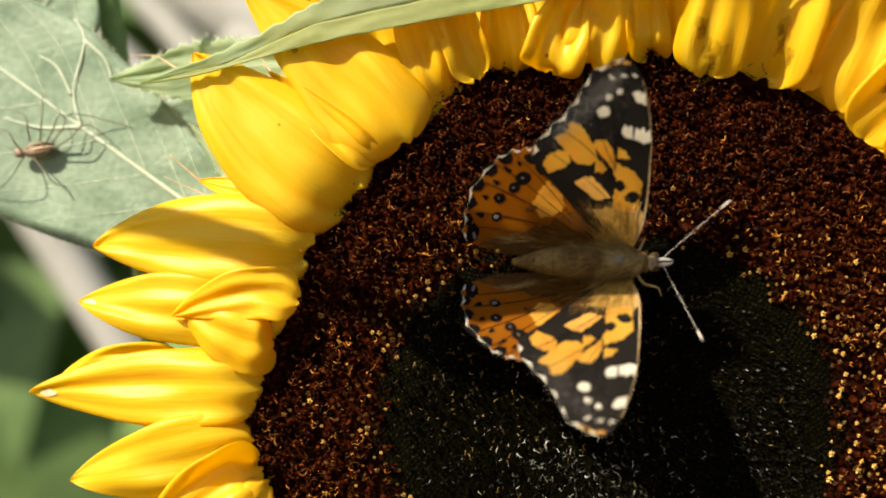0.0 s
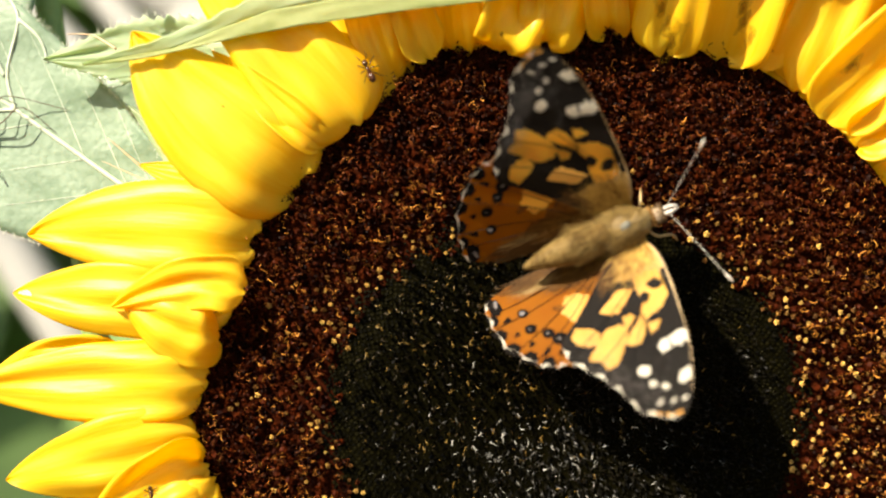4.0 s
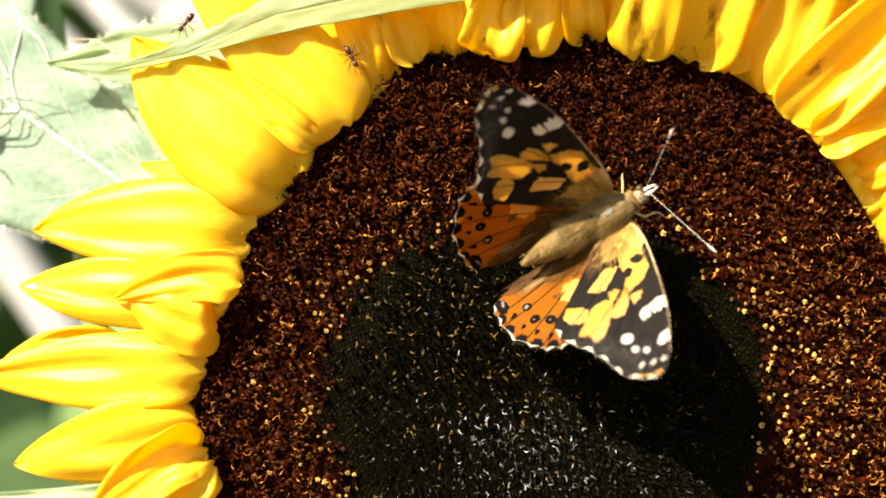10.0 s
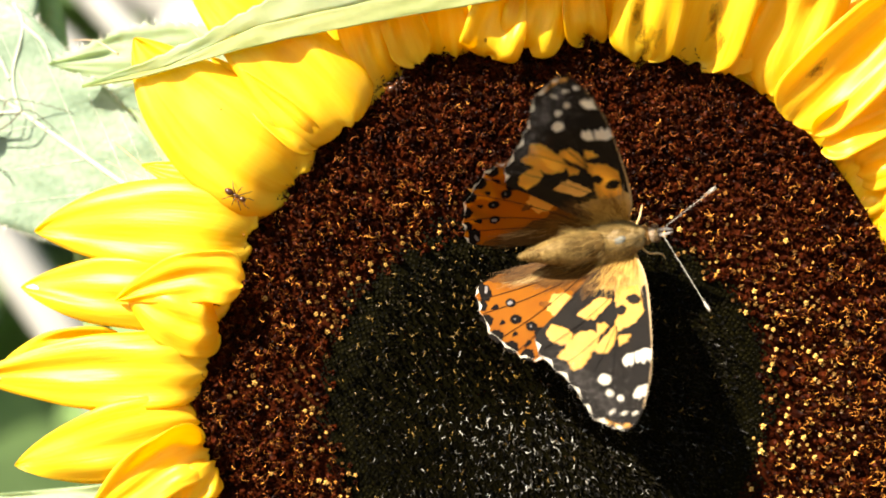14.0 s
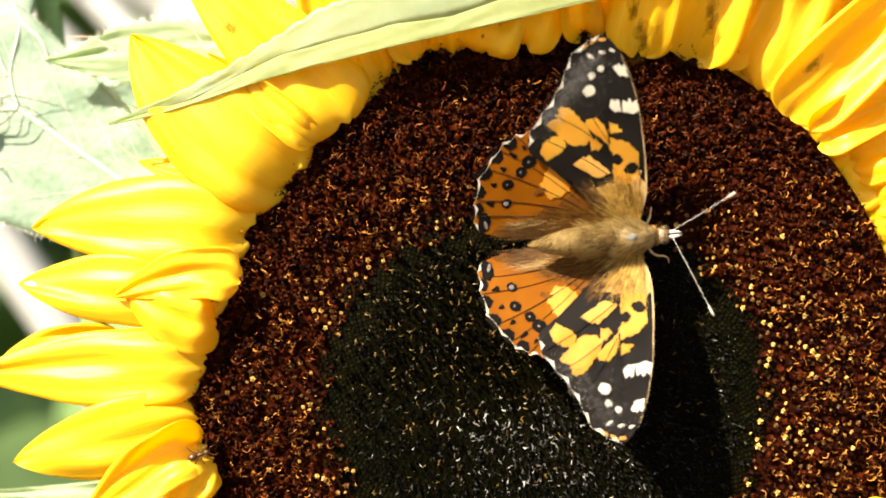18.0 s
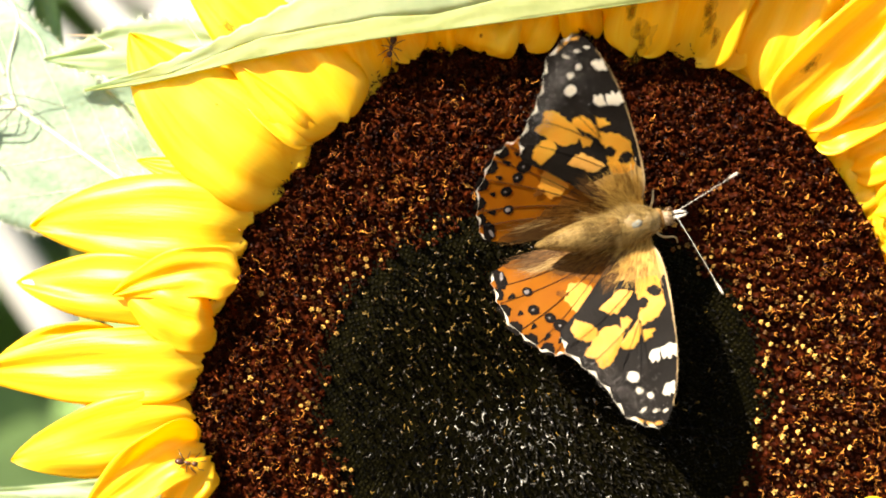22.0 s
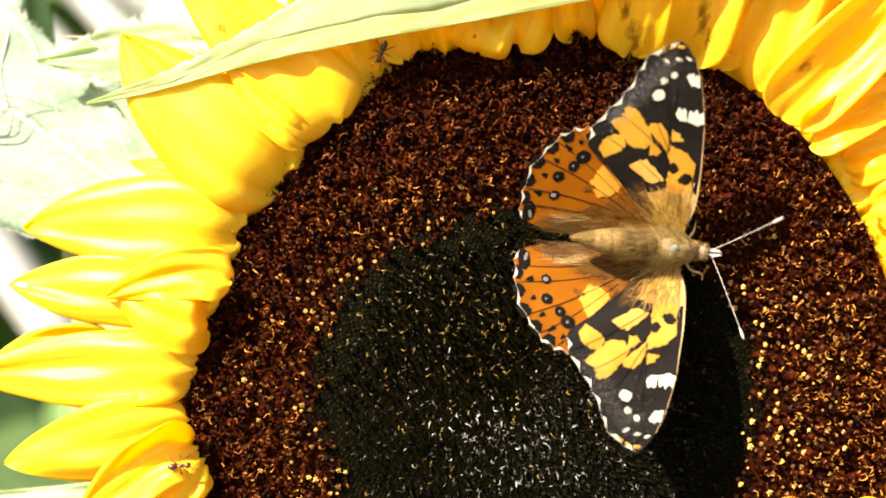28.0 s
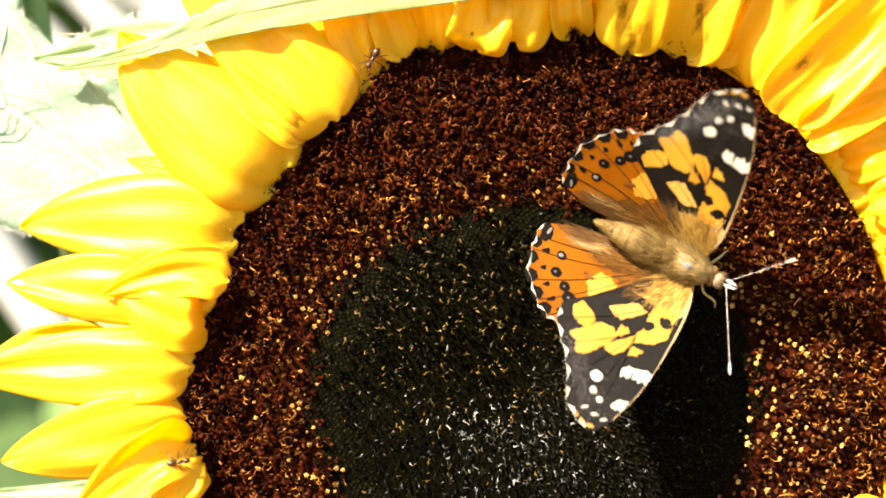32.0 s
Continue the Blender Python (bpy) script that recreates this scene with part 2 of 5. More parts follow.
def smooth_line(points, n, closed=False):
    """n points a span on a Catmull-Rom curve through the given points."""
    pts = [Vector(p) for p in points]
    out, m = [], len(pts)
    for i in range(m if closed else m - 1):
        q = [pts[(i + j) % m] if closed else pts[min(max(i + j, 0), m - 1)] for j in (-1, 0, 1, 2)]
        for s in range(n):
            t = s / n
            out.append(0.5 * (2 * q[1] + (q[2] - q[0]) * t + (2 * q[0] - 5 * q[1] + 4 * q[2] - q[3]) * t * t + (3 * q[1] - q[0] - 3 * q[2] + q[3]) * t ** 3))
    if not closed:
        out.append(pts[-1])
    return out


def tube(bm, line, radii, sides=6, mat=0):
    """A round rod along a line of points; radii: one number or one a point."""
    n = len(line)
    radii = [radii] * n if isinstance(radii, (int, float)) else radii
    rings, up = [], Vector((0.31, 0.87, 0.38)).normalized()
    for i, p in enumerate(line):
        tan = (line[min(i + 1, n - 1)] - line[max(i - 1, 0)]).normalized()
        a = tan.cross(up)
        if a.length < 0.05:
            a = tan.cross(Vector((1, 0, 0)))
        a.normalize()
        b = tan.cross(a)
        rings.append([bm.verts.new(p + (a * math.cos(2 * math.pi * k / sides) + b * math.sin(2 * math.pi * k / sides)) * radii[i]) for k in range(sides)])
    for r, s in zip(rings, rings[1:]):
        for k in range(sides):
            bm.faces.new((r[k], r[(k + 1) % sides], s[(k + 1) % sides], s[k])).material_index = mat
    for r in (rings[0], rings[-1]):
        bm.faces.new(r if r is rings[-1] else r[::-1]).material_index = mat


def blob(bm, centre, size, turn=(0, 0, 0), seg=16, rough=0.0, mat=0):
    """An ellipsoid, a little uneven where rough is set."""
    m = Matrix.LocRotScale(centre, Euler([radians(a) for a in turn]), size)
    made = bmesh.ops.create_uvsphere(bm, u_segments=seg, v_segments=max(seg // 2, 5), radius=1.0, matrix=m)["verts"]
    for v in made:
        if rough:
            v.co += (v.co - Vector(centre)) * noise.noise(v.co * 900) * rough
        for f in v.link_faces:
            f.material_index = mat


def sheet(surface, na, nb, thick=0.00025, close=True):
    """A thin two-sided sheet from surface(a, b), a in 0..1 along and b in -1..1 across, with uv for the grain."""
    bm = bmesh.new()
    uv = bm.loops.layers.uv.new("grain")
    seed = random.random() * 50
    grids = []
    for back in (0, 1):
        grids.append([[bm.verts.new(surface(i / na, 2 * j / nb - 1) + Vector((0, back * thick, 0))) for j in range(nb + 1)] for i in range(na + 1)])
    def quad(vs, ij):
        f = bm.faces.new(vs)
        for loop, (i, j) in zip(f.loops, ij):
            loop[uv].uv = (j / nb + seed, i / na)
    for g, flip in zip(grids, (False, True)):
        for i in range(na):
            for j in range(nb):
                c = [(i, j), (i + 1, j), (i + 1, j + 1), (i, j + 1)]
                if flip:
                    c = c[::-1]
                quad([g[a][b] for a, b in c], c)
    if close:
        rim = [(i, 0) for i in range(na)] + [(na, j) for j in range(nb)] + [(i, nb) for i in range(na, 0, -1)] + [(0, j) for j in range(nb, 0, -1)]
        for k, c in enumerate(rim):
            e = rim[(k + 1) % len(rim)]
            quad([grids[0][c[0]][c[1]], grids[1][c[0]][c[1]], grids[1][e[0]][e[1]], grids[0][e[0]][e[1]]], [c, c, e, e])
    bmesh.ops.recalc_face_normals(bm, faces=bm.faces)
    return bm


# ---- the setting ----
GROUND = -1.5
bm = bmesh.new()
for x, y in ((-400, -400), (400, -400), (400, 400), (-400, 400)):
    bm.verts.new((x, y, GROUND))
bm.faces.new(bm.verts)
ground = part("ground", bm, M["soil"], None, smooth=False)
tagged(ground, "brown garden soil under the sunflower", "ground", kind="structure")

rng = np.random.default_rng(4)


def leaf_cards(count, lo, hi, size, mats, name, label):
    """Loose foliage: folded pointed leaves scattered in a box."""
    verts, faces = [], []
    for _ in range(count):
        c = Vector([rng.uniform(a, b) for a, b in zip(lo, hi)])
        r = Euler(rng.uniform(-1.1, 1.1, 3)).to_matrix()
        s = size * rng.uniform(0.6, 1.4)
        k = len(verts)
        for p in ((0, 0, -1), (0.45, 0.15, -0.2), (0.3, 0.12, 0.5), (0, 0, 1.1), (-0.3, 0.12, 0.5), (-0.45, 0.15, -0.2), (0, -0.04, 0.1)):
            verts.append(c + r @ (Vector(p) * s))
        faces += [(k, k + 1, k + 6), (k + 1, k + 2, k + 6), (k + 2, k + 3, k + 6), (k + 3, k + 4, k + 6), (k + 4, k + 5, k + 6), (k + 5, k, k + 6)]
    ob = raw(name, verts, faces, mats, None, label=label, kind="stuff")
    return tagged(ob, category="foliage")


leaf_cards(900, (-1.4, 0.6, -1.4), (1.4, 1.0, 0.7), 0.20, [M["hedge"]], "hedge", "dark green garden foliage out of focus behind the flower")


bm = bmesh.new()
grid = [[bm.verts.new((x, 1.15 + 0.06 * noise.noise((x * 3, z * 3, 0)), z)) for x in np.linspace(-3, 3, 40)] for z in np.linspace(GROUND, 1.2, 24)]
for g, h in zip(grid, grid[1:]):
    for k in range(39):
        bm.faces.new((g[k], g[k + 1], h[k + 1], h[k]))
tagged(part("backdrop", bm, M["garden"], None), "blurred green garden far behind the flower", "garden", kind="structure")

# ---- the sunflower ----
sunflower = thing("sunflower", "large sunflower head with a dark brown disk and bright yellow petals", "flower", kind="")
CU, CV, CR = 966.0, 692.0, 645.0      # the disk's middle and radius on the plan


def disk_depth(u, v):
    """The disk is a low dome with a shallow dip in its middle."""
    r = math.hypot(u - CU, v - CV) / CR
    return -34 + 46 * r ** 2.6 + 10 * math.exp(-(r / 0.35) ** 2)


bm = bmesh.new()
rings = []
for i in range(25):
    r = CR * i / 24 * 1.01
    if i == 0:
        rings.append([bm.verts.new(at(CU, CV, disk_depth(CU, CV) + 9))])
        continue
    rings.append([bm.verts.new(at(CU + r * math.cos(a), CV + r * math.sin(a), disk_depth(CU + r * math.cos(a), CV + r * math.sin(a)) + 9)) for a in np.linspace(0, 2 * math.pi, 96, endpoint=False)])
for k in range(96):
    bm.faces.new((rings[0][0], rings[1][k], rings[1][(k + 1) % 96]))
for a, b in zip(rings[1:], rings[2:]):
    for k in range(96):
        bm.faces.new((a[k], b[k], b[(k + 1) % 96], a[(k + 1) % 96]))
under = [bm.verts.new(v.co + Vector((0, 0.012, 0))) for v in rings[-1]]
for k in range(96):
    bm.faces.new((rings[-1][k], under[k], under[(k + 1) % 96], rings[-1][(k + 1) % 96]))
bm.faces.new(under)
bmesh.ops.recalc_face_normals(bm, faces=bm.faces)
part("disk", bm, M["disk"], sunflower, "nearly black flower disk")
bm = bmesh.new()
rings = []
for i in range(1, 15):
    r = 0.60 * CR * i / 14
    ring = []
    for a in np.linspace(0, 2 * math.pi, 72, endpoint=False):
        u, v = CU + r * math.cos(a), CV + r * math.sin(a) / (1.0 if math.sin(a) > 0 else 1.22)
        ring.append(bm.verts.new(at(u, v, disk_depth(u, v) + 6)))
    rings.append(ring)
bm.faces.new(rings[0])
for p, q in zip(rings, rings[1:]):
    for k in range(72):
        bm.faces.new((p[k], q[k], q[(k + 1) % 72], p[(k + 1) % 72]))
bmesh.ops.recalc_face_normals(bm, faces=bm.faces)
part("disk_centre", bm, M["disk_centre"], sunflower, "dark olive middle of the disk")

bm = bmesh.new()
base = at(CU, CV, 0)
tube(bm, smooth_line([base + Vector((0, 0.010, 0)), base + Vector((0, 0.035, -0.004)), base + Vector((0, 0.075, -0.06)), base + Vector((0, 0.09, -0.4)), Vector((base.x + 0.02, 0.10, GROUND - 0.02))], 8), [0.045, 0.043, 0.04, 0.036, 0.03, 0.024, 0.02, 0.017] + [0.015] * 25, 14)
part("stem", bm, M["stem"], sunflower, "thick green stem")


def floret_template(kind):
    """Verts (n, 3), faces and material slots of one floret, about one unit wide, growing along +z."""
    v, f, mi = [], [], []
    rnd = random.Random(kind)
    def ring(r, z, n=5, tw=0.0):
        k = len(v)
        v.extend((r * math.cos(2 * math.pi * i / n + tw), r * math.sin(2 * math.pi * i / n + tw), z) for i in range(n))
        return list(range(k, k + n))
    def skin(a, b, m):
        n = len(a)
        for i in range(n):
            f.append((a[i], a[(i + 1) % n], b[(i + 1) % n], b[i])), mi.append(m)
    def cap(a, z, m):
        v.append((0, 0, z))
        for i in range(len(a)):
            f.append((a[i], a[(i + 1) % len(a)], len(v) - 1)), mi.append(m)
    if kind == "bud":
        a, b, c = ring(0.50, 0, 6), ring(0.47, 0.42, 6, 0.15), ring(0.34, 0.56, 6, 0.3)
        skin(a, b, 0), skin(b, c, 0), cap(c, 0.52, 0)
    elif kind == "chaff":      # thin dry wisp, curled over
        last = None
        for j in range(7):
            t = j / 6
            w, z, y, x = 0.10 * (1 - t) ** 0.5 + 0.02, 0.95 * math.sin(t * 2.2), 0.9 * t * t, 0.25 * math.sin(t * 5)
            k = len(v)
            v.extend([(x - w, y, z), (x, y - 0.06, z + 0.03), (x + w, y, z)])
            if last is not None:
                for q in (0, 1):
                    f.append((last + q, last + q + 1, k + q + 1, k + q)), mi.append(0)
            last = k
    elif kind == "sliver":      # thin upright scale, bent at its tip
        last = None
        for j in range(5):
            t = j / 4
            w, z, y = 0.26 * (1 - t) ** 0.6 + 0.02, 1.25 * t, 0.55 * t * t
            k = len(v)
            v.extend([(-w, y, z), (0, y - 0.10, z + 0.02), (w, y, z)])
            if last is not None:
                for q in (0, 1):
                    f.append((last + q, last + q + 1, k + q + 1, k + q)), mi.append(0)
            last = k
    elif kind == "gold":      # small bud just opening, five pale teeth
        a, b = ring(0.34, 0, 5), ring(0.30, 0.7, 5)
        skin(a, b, 0)
        for i in range(5):
            t0, t1 = 2 * math.pi * i / 5, 2 * math.pi * (i + 1) / 5
            tm, k = (t0 + t1) / 2, len(v)
            v.extend([(0.50 * math.cos(tm), 0.50 * math.sin(tm), 1.0), (0.06 * math.cos(tm), 0.06 * math.sin(tm), 1.1)])
            f.append((b[i], b[(i + 1) % 5], k)), mi.append(1)
            f.append((b[i], k, k + 1)), mi.append(1)
            f.append((k, b[(i + 1) % 5], k + 1)), mi.append(1)
    else:
        a, b, c = ring(0.52, 0, 6), ring(0.50, 0.55, 6, 0.2), ring(0.30, 0.95, 6, 0.5)
        skin(a, b, 0), skin(b, c, 1)
        for i in range(0, 6, 2):      # ragged lobes that curl outwards
            t0 = 2 * math.pi * i / 6 + 0.5
            k = len(v)
            v.extend([(0.62 * math.cos(t0), 0.62 * math.sin(t0), 1.10), (0.62 * math.cos(t0 + 0.5), 0.62 * math.sin(t0 + 0.5), 1.04), (0.80 * math.cos(t0 + 0.3), 0.80 * math.sin(t0 + 0.3), 0.86)])
            f.append((c[i], c[(i + 1) % 6], k + 1, k)), mi.append(1)
            f.append((k, k + 1, k + 2)), mi.append(1)
        a, b = ring(0.15, 0.7, 4), ring(0.11, 1.3, 4)
        skin(a, b, 0)
        if kind[:4] in ("open", "aged"):      # ragged stigma branches that curl away, each floret's in its own way
            for s in [rnd.uniform(0, 6.28) for _ in range(3)]:
                last, x, y, way, turn = None, 0.22 * math.cos(s), 0.22 * math.sin(s), s, rnd.choice((-1, 1)) * rnd.uniform(0.1, 0.7)
                step, high, n = rnd.uniform(0.15, 0.25), rnd.uniform(0.1, 0.75), rnd.randint(3, 7)
                for j in range(n):
                    way += turn + rnd.uniform(-0.7, 0.7)
                    x, y = x + step * math.cos(way), y + step * math.sin(way)
                    z, w = 1.1 + high * math.sin(2.6 * j / n) + rnd.uniform(-0.06, 0.06), 0.042 * rnd.uniform(0.5, 1.5)
                    k = len(v)
                    v.extend([(x - w * math.sin(way), y + w * math.cos(way), z), (x + w * math.sin(way), y - w * math.cos(way), z + 0.07)])
                    if last is not None:
                        f.append((last, last + 1, k + 1, k)), mi.append(2)
                    last = k
    return np.array(v), f, mi


SPACE = 13.2
# aged_ florets carry the dim stigma colour, mostly where the disk is shaded
OPEN = [k + c for k in ("open_", "aged_") for c in "abcdefg"]
templates = {k: floret_template(k) for k in ("bud", "sliver", "chaff", "gold", "spent", *OPEN)}
templates["glint"] = templates["speck"] = floret_template("chaff")
spots = {k: [] for k in templates}
spots["bead"] = []
templates["bead"] = floret_template("bud")
total = int((CR / SPACE) ** 2 * math.pi * 1.02)
for i in range(total):
    r, a = CR * math.sqrt((i + 0.5) / total), i * 2.399963
    u, v = CU + r * math.cos(a), CV + r * math.sin(a)
    squash = 1.0 if v > CV else 1.22
    zone = math.hypot(u - CU, (v - CV) * squash) / CR + 0.045 * noise.noise((u * 0.02, v * 0.02, 3)) + 0.03 * noise.noise((u * 0.07, v * 0.07, 8))
    sunny = max(0.0, min(1.0, ((u - 1130) + 0.9 * (v - 520)) / 420))      # grows to the lower right, where sun and haze are coloured in
    if zone < 0.585:
        if zone > 0.47 and rng.random() < (zone - 0.47) / 0.115:
            continue      # beads stand there
        kind = "sliver" if rng.random() > 0.05 else "chaff"
    elif zone < 0.70:
        kind = rng.choice(["bead", "gold", "spent", "open"], p=[0.38, 0.32, 0.1, 0.2] if zone < 0.64 else [0.06, 0.26 + 0.1 * sunny, 0.20 - 0.1 * sunny, 0.48])
    elif zone < 0.86 and rng.random() < 0.06 + 0.30 * sunny:
        kind = "gold"
    else:
        kind = "open" if rng.random() < 0.74 else "spent"
    if kind == "open":
        # fewer gold stigmas higher up: the upper petals' shade put into colour
        gold_share = 0.30 + 0.85 * sunny + (0.35 if zone < 0.78 else 0.0) - 0.25 * (v < 330)
        kind = OPEN[rng.integers(7) + (0 if rng.random() < gold_share else 7)]
    spots[kind].append((u + rng.normal(0, 1.2), v + rng.normal(0, 1.2), r / CR, a))
    if kind in ("sliver", "chaff"):
        for _ in range(4):
            spots[rng.choice(["sliver", "bud", "chaff"], p=[0.86, 0.125, 0.015])].append((u + rng.normal(0, 6), v + rng.normal(0, 6), r / CR, a))
tight = 7.6
for i in range(int((0.66 * CR / tight) ** 2 * math.pi)):      # a ring of small closed buds in their spirals
    r, a = tight * math.sqrt((i + 0.5) / math.pi) , i * 2.399963
    u, v = CU + r * math.cos(a), CV + r * math.sin(a)
    zone = math.hypot(u - CU, (v - CV) * (1.0 if v > CV else 1.22)) / CR + 0.045 * noise.noise((u * 0.02, v * 0.02, 3))
    if 0.40 < zone < 0.625 and rng.random() < (zone - 0.40) / 0.1:
        spots["bead"].append((u + rng.normal(0, 0.8), v + rng.normal(0, 0.8), r / CR, a))
for _ in range(850):      # golden flecks in the scaly middle
    u, v = 820 + rng.normal(0, 170), 600 + rng.normal(0, 120)
    if math.hypot(u - CU, (v - CV) * (1.0 if v > CV else 1.22)) / CR < 0.57:
        spots["chaff"].append((u, v, math.hypot(u - CU, v - CV) / CR, math.atan2(v - CV, u - CU)))
for _ in range(1500):      # fine pale specks all over the middle
    r, a = 0.56 * CR * math.sqrt(rng.random()), rng.uniform(0, 6.283)
    spots["speck"].append((CU + r * math.cos(a), CV + r * math.sin(a) / (1.0 if math.sin(a) > 0 else 1.22), r / CR, a))
for _ in range(330):      # pale flecks coloured as the glints of sky on the scales
    u, v = 945 + rng.normal(0, 105), 790 + rng.normal(0, 60)
    spots["glint"].append((u, v, math.hypot(u - CU, v - CV) / CR, math.atan2(v - CV, u - CU)))
NEAR = [s for k in ("spent", *OPEN) for s in spots[k] if 1225 < s[0] < 1445 and 330 < s[1] < 560][:290]
near_set = set(NEAR)


FLORET_SIZE = {"bud": (0.30, 0.42), "bead": (0.40, 0.52), "sliver": (0.42, 0.85), "chaff": (0.22, 0.75), "glint": (0.2, 0.85), "speck": (0.10, 0.24), "gold": (0.38, 0.94), "open": (0.60, 1.05), "aged": (0.60, 1.05), "spent": (0.58, 0.92)}


def floret_pose(s, kind):
    u, v, r, a = s
    kind = kind.split("_")[0]
    size = SPACE * U * rng.uniform(*FLORET_SIZE[kind]) * rng.uniform(0.85, 1.15)
    if kind in ("open", "aged", "spent"):
        lean = Vector((0.55 * (1 - r) * math.cos(a) + rng.normal(0, 0.33), -1, -0.55 * (1 - r) * math.sin(a) + rng.normal(0, 0.33)))
    else:
        lean = Vector((0.3 * r * math.cos(a), -1, -0.3 * r * math.sin(a)))
    q = lean.to_track_quat("Z", "Y").to_matrix() @ Matrix.Rotation(rng.uniform(0, 6.28), 3, "Z")
    if kind in ("sliver", "chaff", "glint", "speck"):      # scales bend outwards from the middle
        z = Vector((rng.normal(0, 0.22), -1, rng.normal(0, 0.22))).normalized()
        x = Vector((math.cos(a), 0, -math.sin(a))).cross(z).normalized()
        q = Matrix((x, z.cross(x), z)).transposed() @ Matrix.Rotation(rng.normal(0, 0.45 if kind == "sliver" else 1.5), 3, "Z")
    return at(u, v, disk_depth(u, v) + 8), q, size, (1.35 if kind in ("open", "aged", "spent") else 1.0) * rng.uniform(0.75, 1.2)


FLORET_MATS = {"bud": [M["bud"]], "bead": [M["bud"]], "sliver": [M["sliver"]], "chaff": [M["chaff"]], "glint": [M["glint"]], "speck": [M["speck"]], "gold": [M["tube"], M["bud_tip"]], "open": [M["tube"], M["lobe"], M["stigma"]], "aged": [M["tube"], M["lobe"], M["stigma_dim"]], "spent": [M["tube"], M["lobe"], M["stigma"]]}
FLORET_NAMES = {"bud": "bud_field", "bead": "bud_ring", "sliver": "dark_chaff", "chaff": "yellow_chaff", "glint": "pale_grey_chaff", "speck": "fine_chaff", "gold": "golden_bud_field", "open": "floret_field", "aged": "wilted_floret_field", "spent": "faded_floret_field"}
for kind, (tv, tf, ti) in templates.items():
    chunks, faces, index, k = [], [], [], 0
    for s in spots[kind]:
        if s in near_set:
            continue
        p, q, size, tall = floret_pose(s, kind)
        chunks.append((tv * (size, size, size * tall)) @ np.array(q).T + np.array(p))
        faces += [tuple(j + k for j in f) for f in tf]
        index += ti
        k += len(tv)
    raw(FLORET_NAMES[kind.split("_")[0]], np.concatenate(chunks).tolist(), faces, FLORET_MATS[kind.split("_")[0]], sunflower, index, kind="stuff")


near_meshes = {}
for kind in ("spent", *OPEN):
    tv, tf, ti = templates[kind]
    me = bpy.data.meshes.new("floret")
    me.from_pydata(tv.tolist(), [], tf)
    for m in FLORET_MATS[kind.split("_")[0]]:
        me.materials.append(m)
    me.polygons.foreach_set("material_index", ti)
    near_meshes[kind] = me
kind_of = {s: k for k in ("spent", *OPEN) for s in spots[k]}
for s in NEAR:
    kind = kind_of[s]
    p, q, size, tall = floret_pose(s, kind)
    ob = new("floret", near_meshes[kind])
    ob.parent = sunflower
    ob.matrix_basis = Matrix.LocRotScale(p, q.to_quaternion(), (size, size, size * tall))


# petals: control points inner end, middle, outer tip as (u, v, d); half width; cup; ridge
def petal_surface(p0, p1, p2, half, cup=0.0, ridge=6.0, blunt=0.2, point=1.95, lap=0.0, wave=0.0, seed=0):
    p0, p1, p2 = Vector(p0), Vector(p1), Vector(p2)
    c = 2 * p1 - (p0 + p2) / 2
    def surface(a, b):
        a, b = float(a), float(b)
        p = (1 - a) ** 2 * p0 + 2 * a * (1 - a) * c + a * a * p2
        t = 2 * (1 - a) * (c - p0) + 2 * a * (p2 - c)
        n = Vector((-t.y, t.x, 0)).normalized()
        w = half
        if a < blunt:
            w *= max(1 - (1 - a / blunt) ** 2.4, 0.0) ** 0.5 * 0.66 + 0.34
        if a > 0.36:
            w *= max(1 - ((a - 0.36) / 0.64) ** point, 0.0) ** 0.85 * 0.985 + 0.015
        w *= 1 + 0.07 * noise.noise((a * 4, b * 0.6 + seed * 3.1, seed))
        q = p + n * (b * w)
        d = q.z + cup * (b * b - 0.3) * w / 60 + ridge * (0.5 * math.cos(b * 8.5 + seed) + 0.9 * math.cos(b * 3.6 + 2.2 * noise.noise((a * 2, seed, 0)))) * (0.35 + 0.65 * math.sin(math.pi * min(a * 1.1, 1)))
        d += wave * math.sin(a * 5 + b * 1.3 + seed) + 9 * noise.noise((a * 3.4, b * 1.6, seed * 1.7))
        d += lap * max(0.0, 1 - a / 0.32) ** 2
        q = q + t.normalized() * ((16 * noise.noise((b * 1.7, seed * 2.3, 4)) + 5 * noise.noise((b * 3.5, seed * 1.3, 9))) * (1 - a) ** 4)
        return at(q.x, q.y, d)
    return surface


PETALS = []


def petal(base, middle, tip, half, cup):
    """One petal of the ring: inner end, middle and tip, half its width, how far its edges bend."""
    PETALS.append((base, middle, tip, half, cup))


petal((352, 752, -42), (190, 788, -30), (28, 822, 10), 72, 14)
petal((366, 792, -62), (265, 838, -58), (145, 935, -30), 54, -26)
petal((380, 824, -48), (335, 880, -40), (280, 965, -10), 40, 22)
petal((345, 700, -26), (235, 706, -8), (95, 700, 25), 34, 8)
petal((362, 652, -40), (180, 656, -26), (-48, 666, 22), 70, 16)
petal((428, 500, -70), (335, 490, -66), (205, 530, -34), 48, 8)
petal((384, 572, -62), (318, 560, -56), (222, 515, -24), 64, 26)
petal((400, 520, -36), (205, 516, -20), (38, 507, 24), 66, 12)
petal((444, 418, -40), (262, 398, -26), (62, 408, 22), 86, 18)
petal((522, 325, -46), (372, 215, -48), (238, 66, -26), 106, 12)
petal((612, 222, -40), (500, 105, -48), (320, -60, -26), 90, 8)
petal((562, 262, -56), (480, 190, -52), (372, 98, -16), 34, -18)
petal((680, 152, -32), (640, 50, -50), (590, -80, -145), 44, 12)
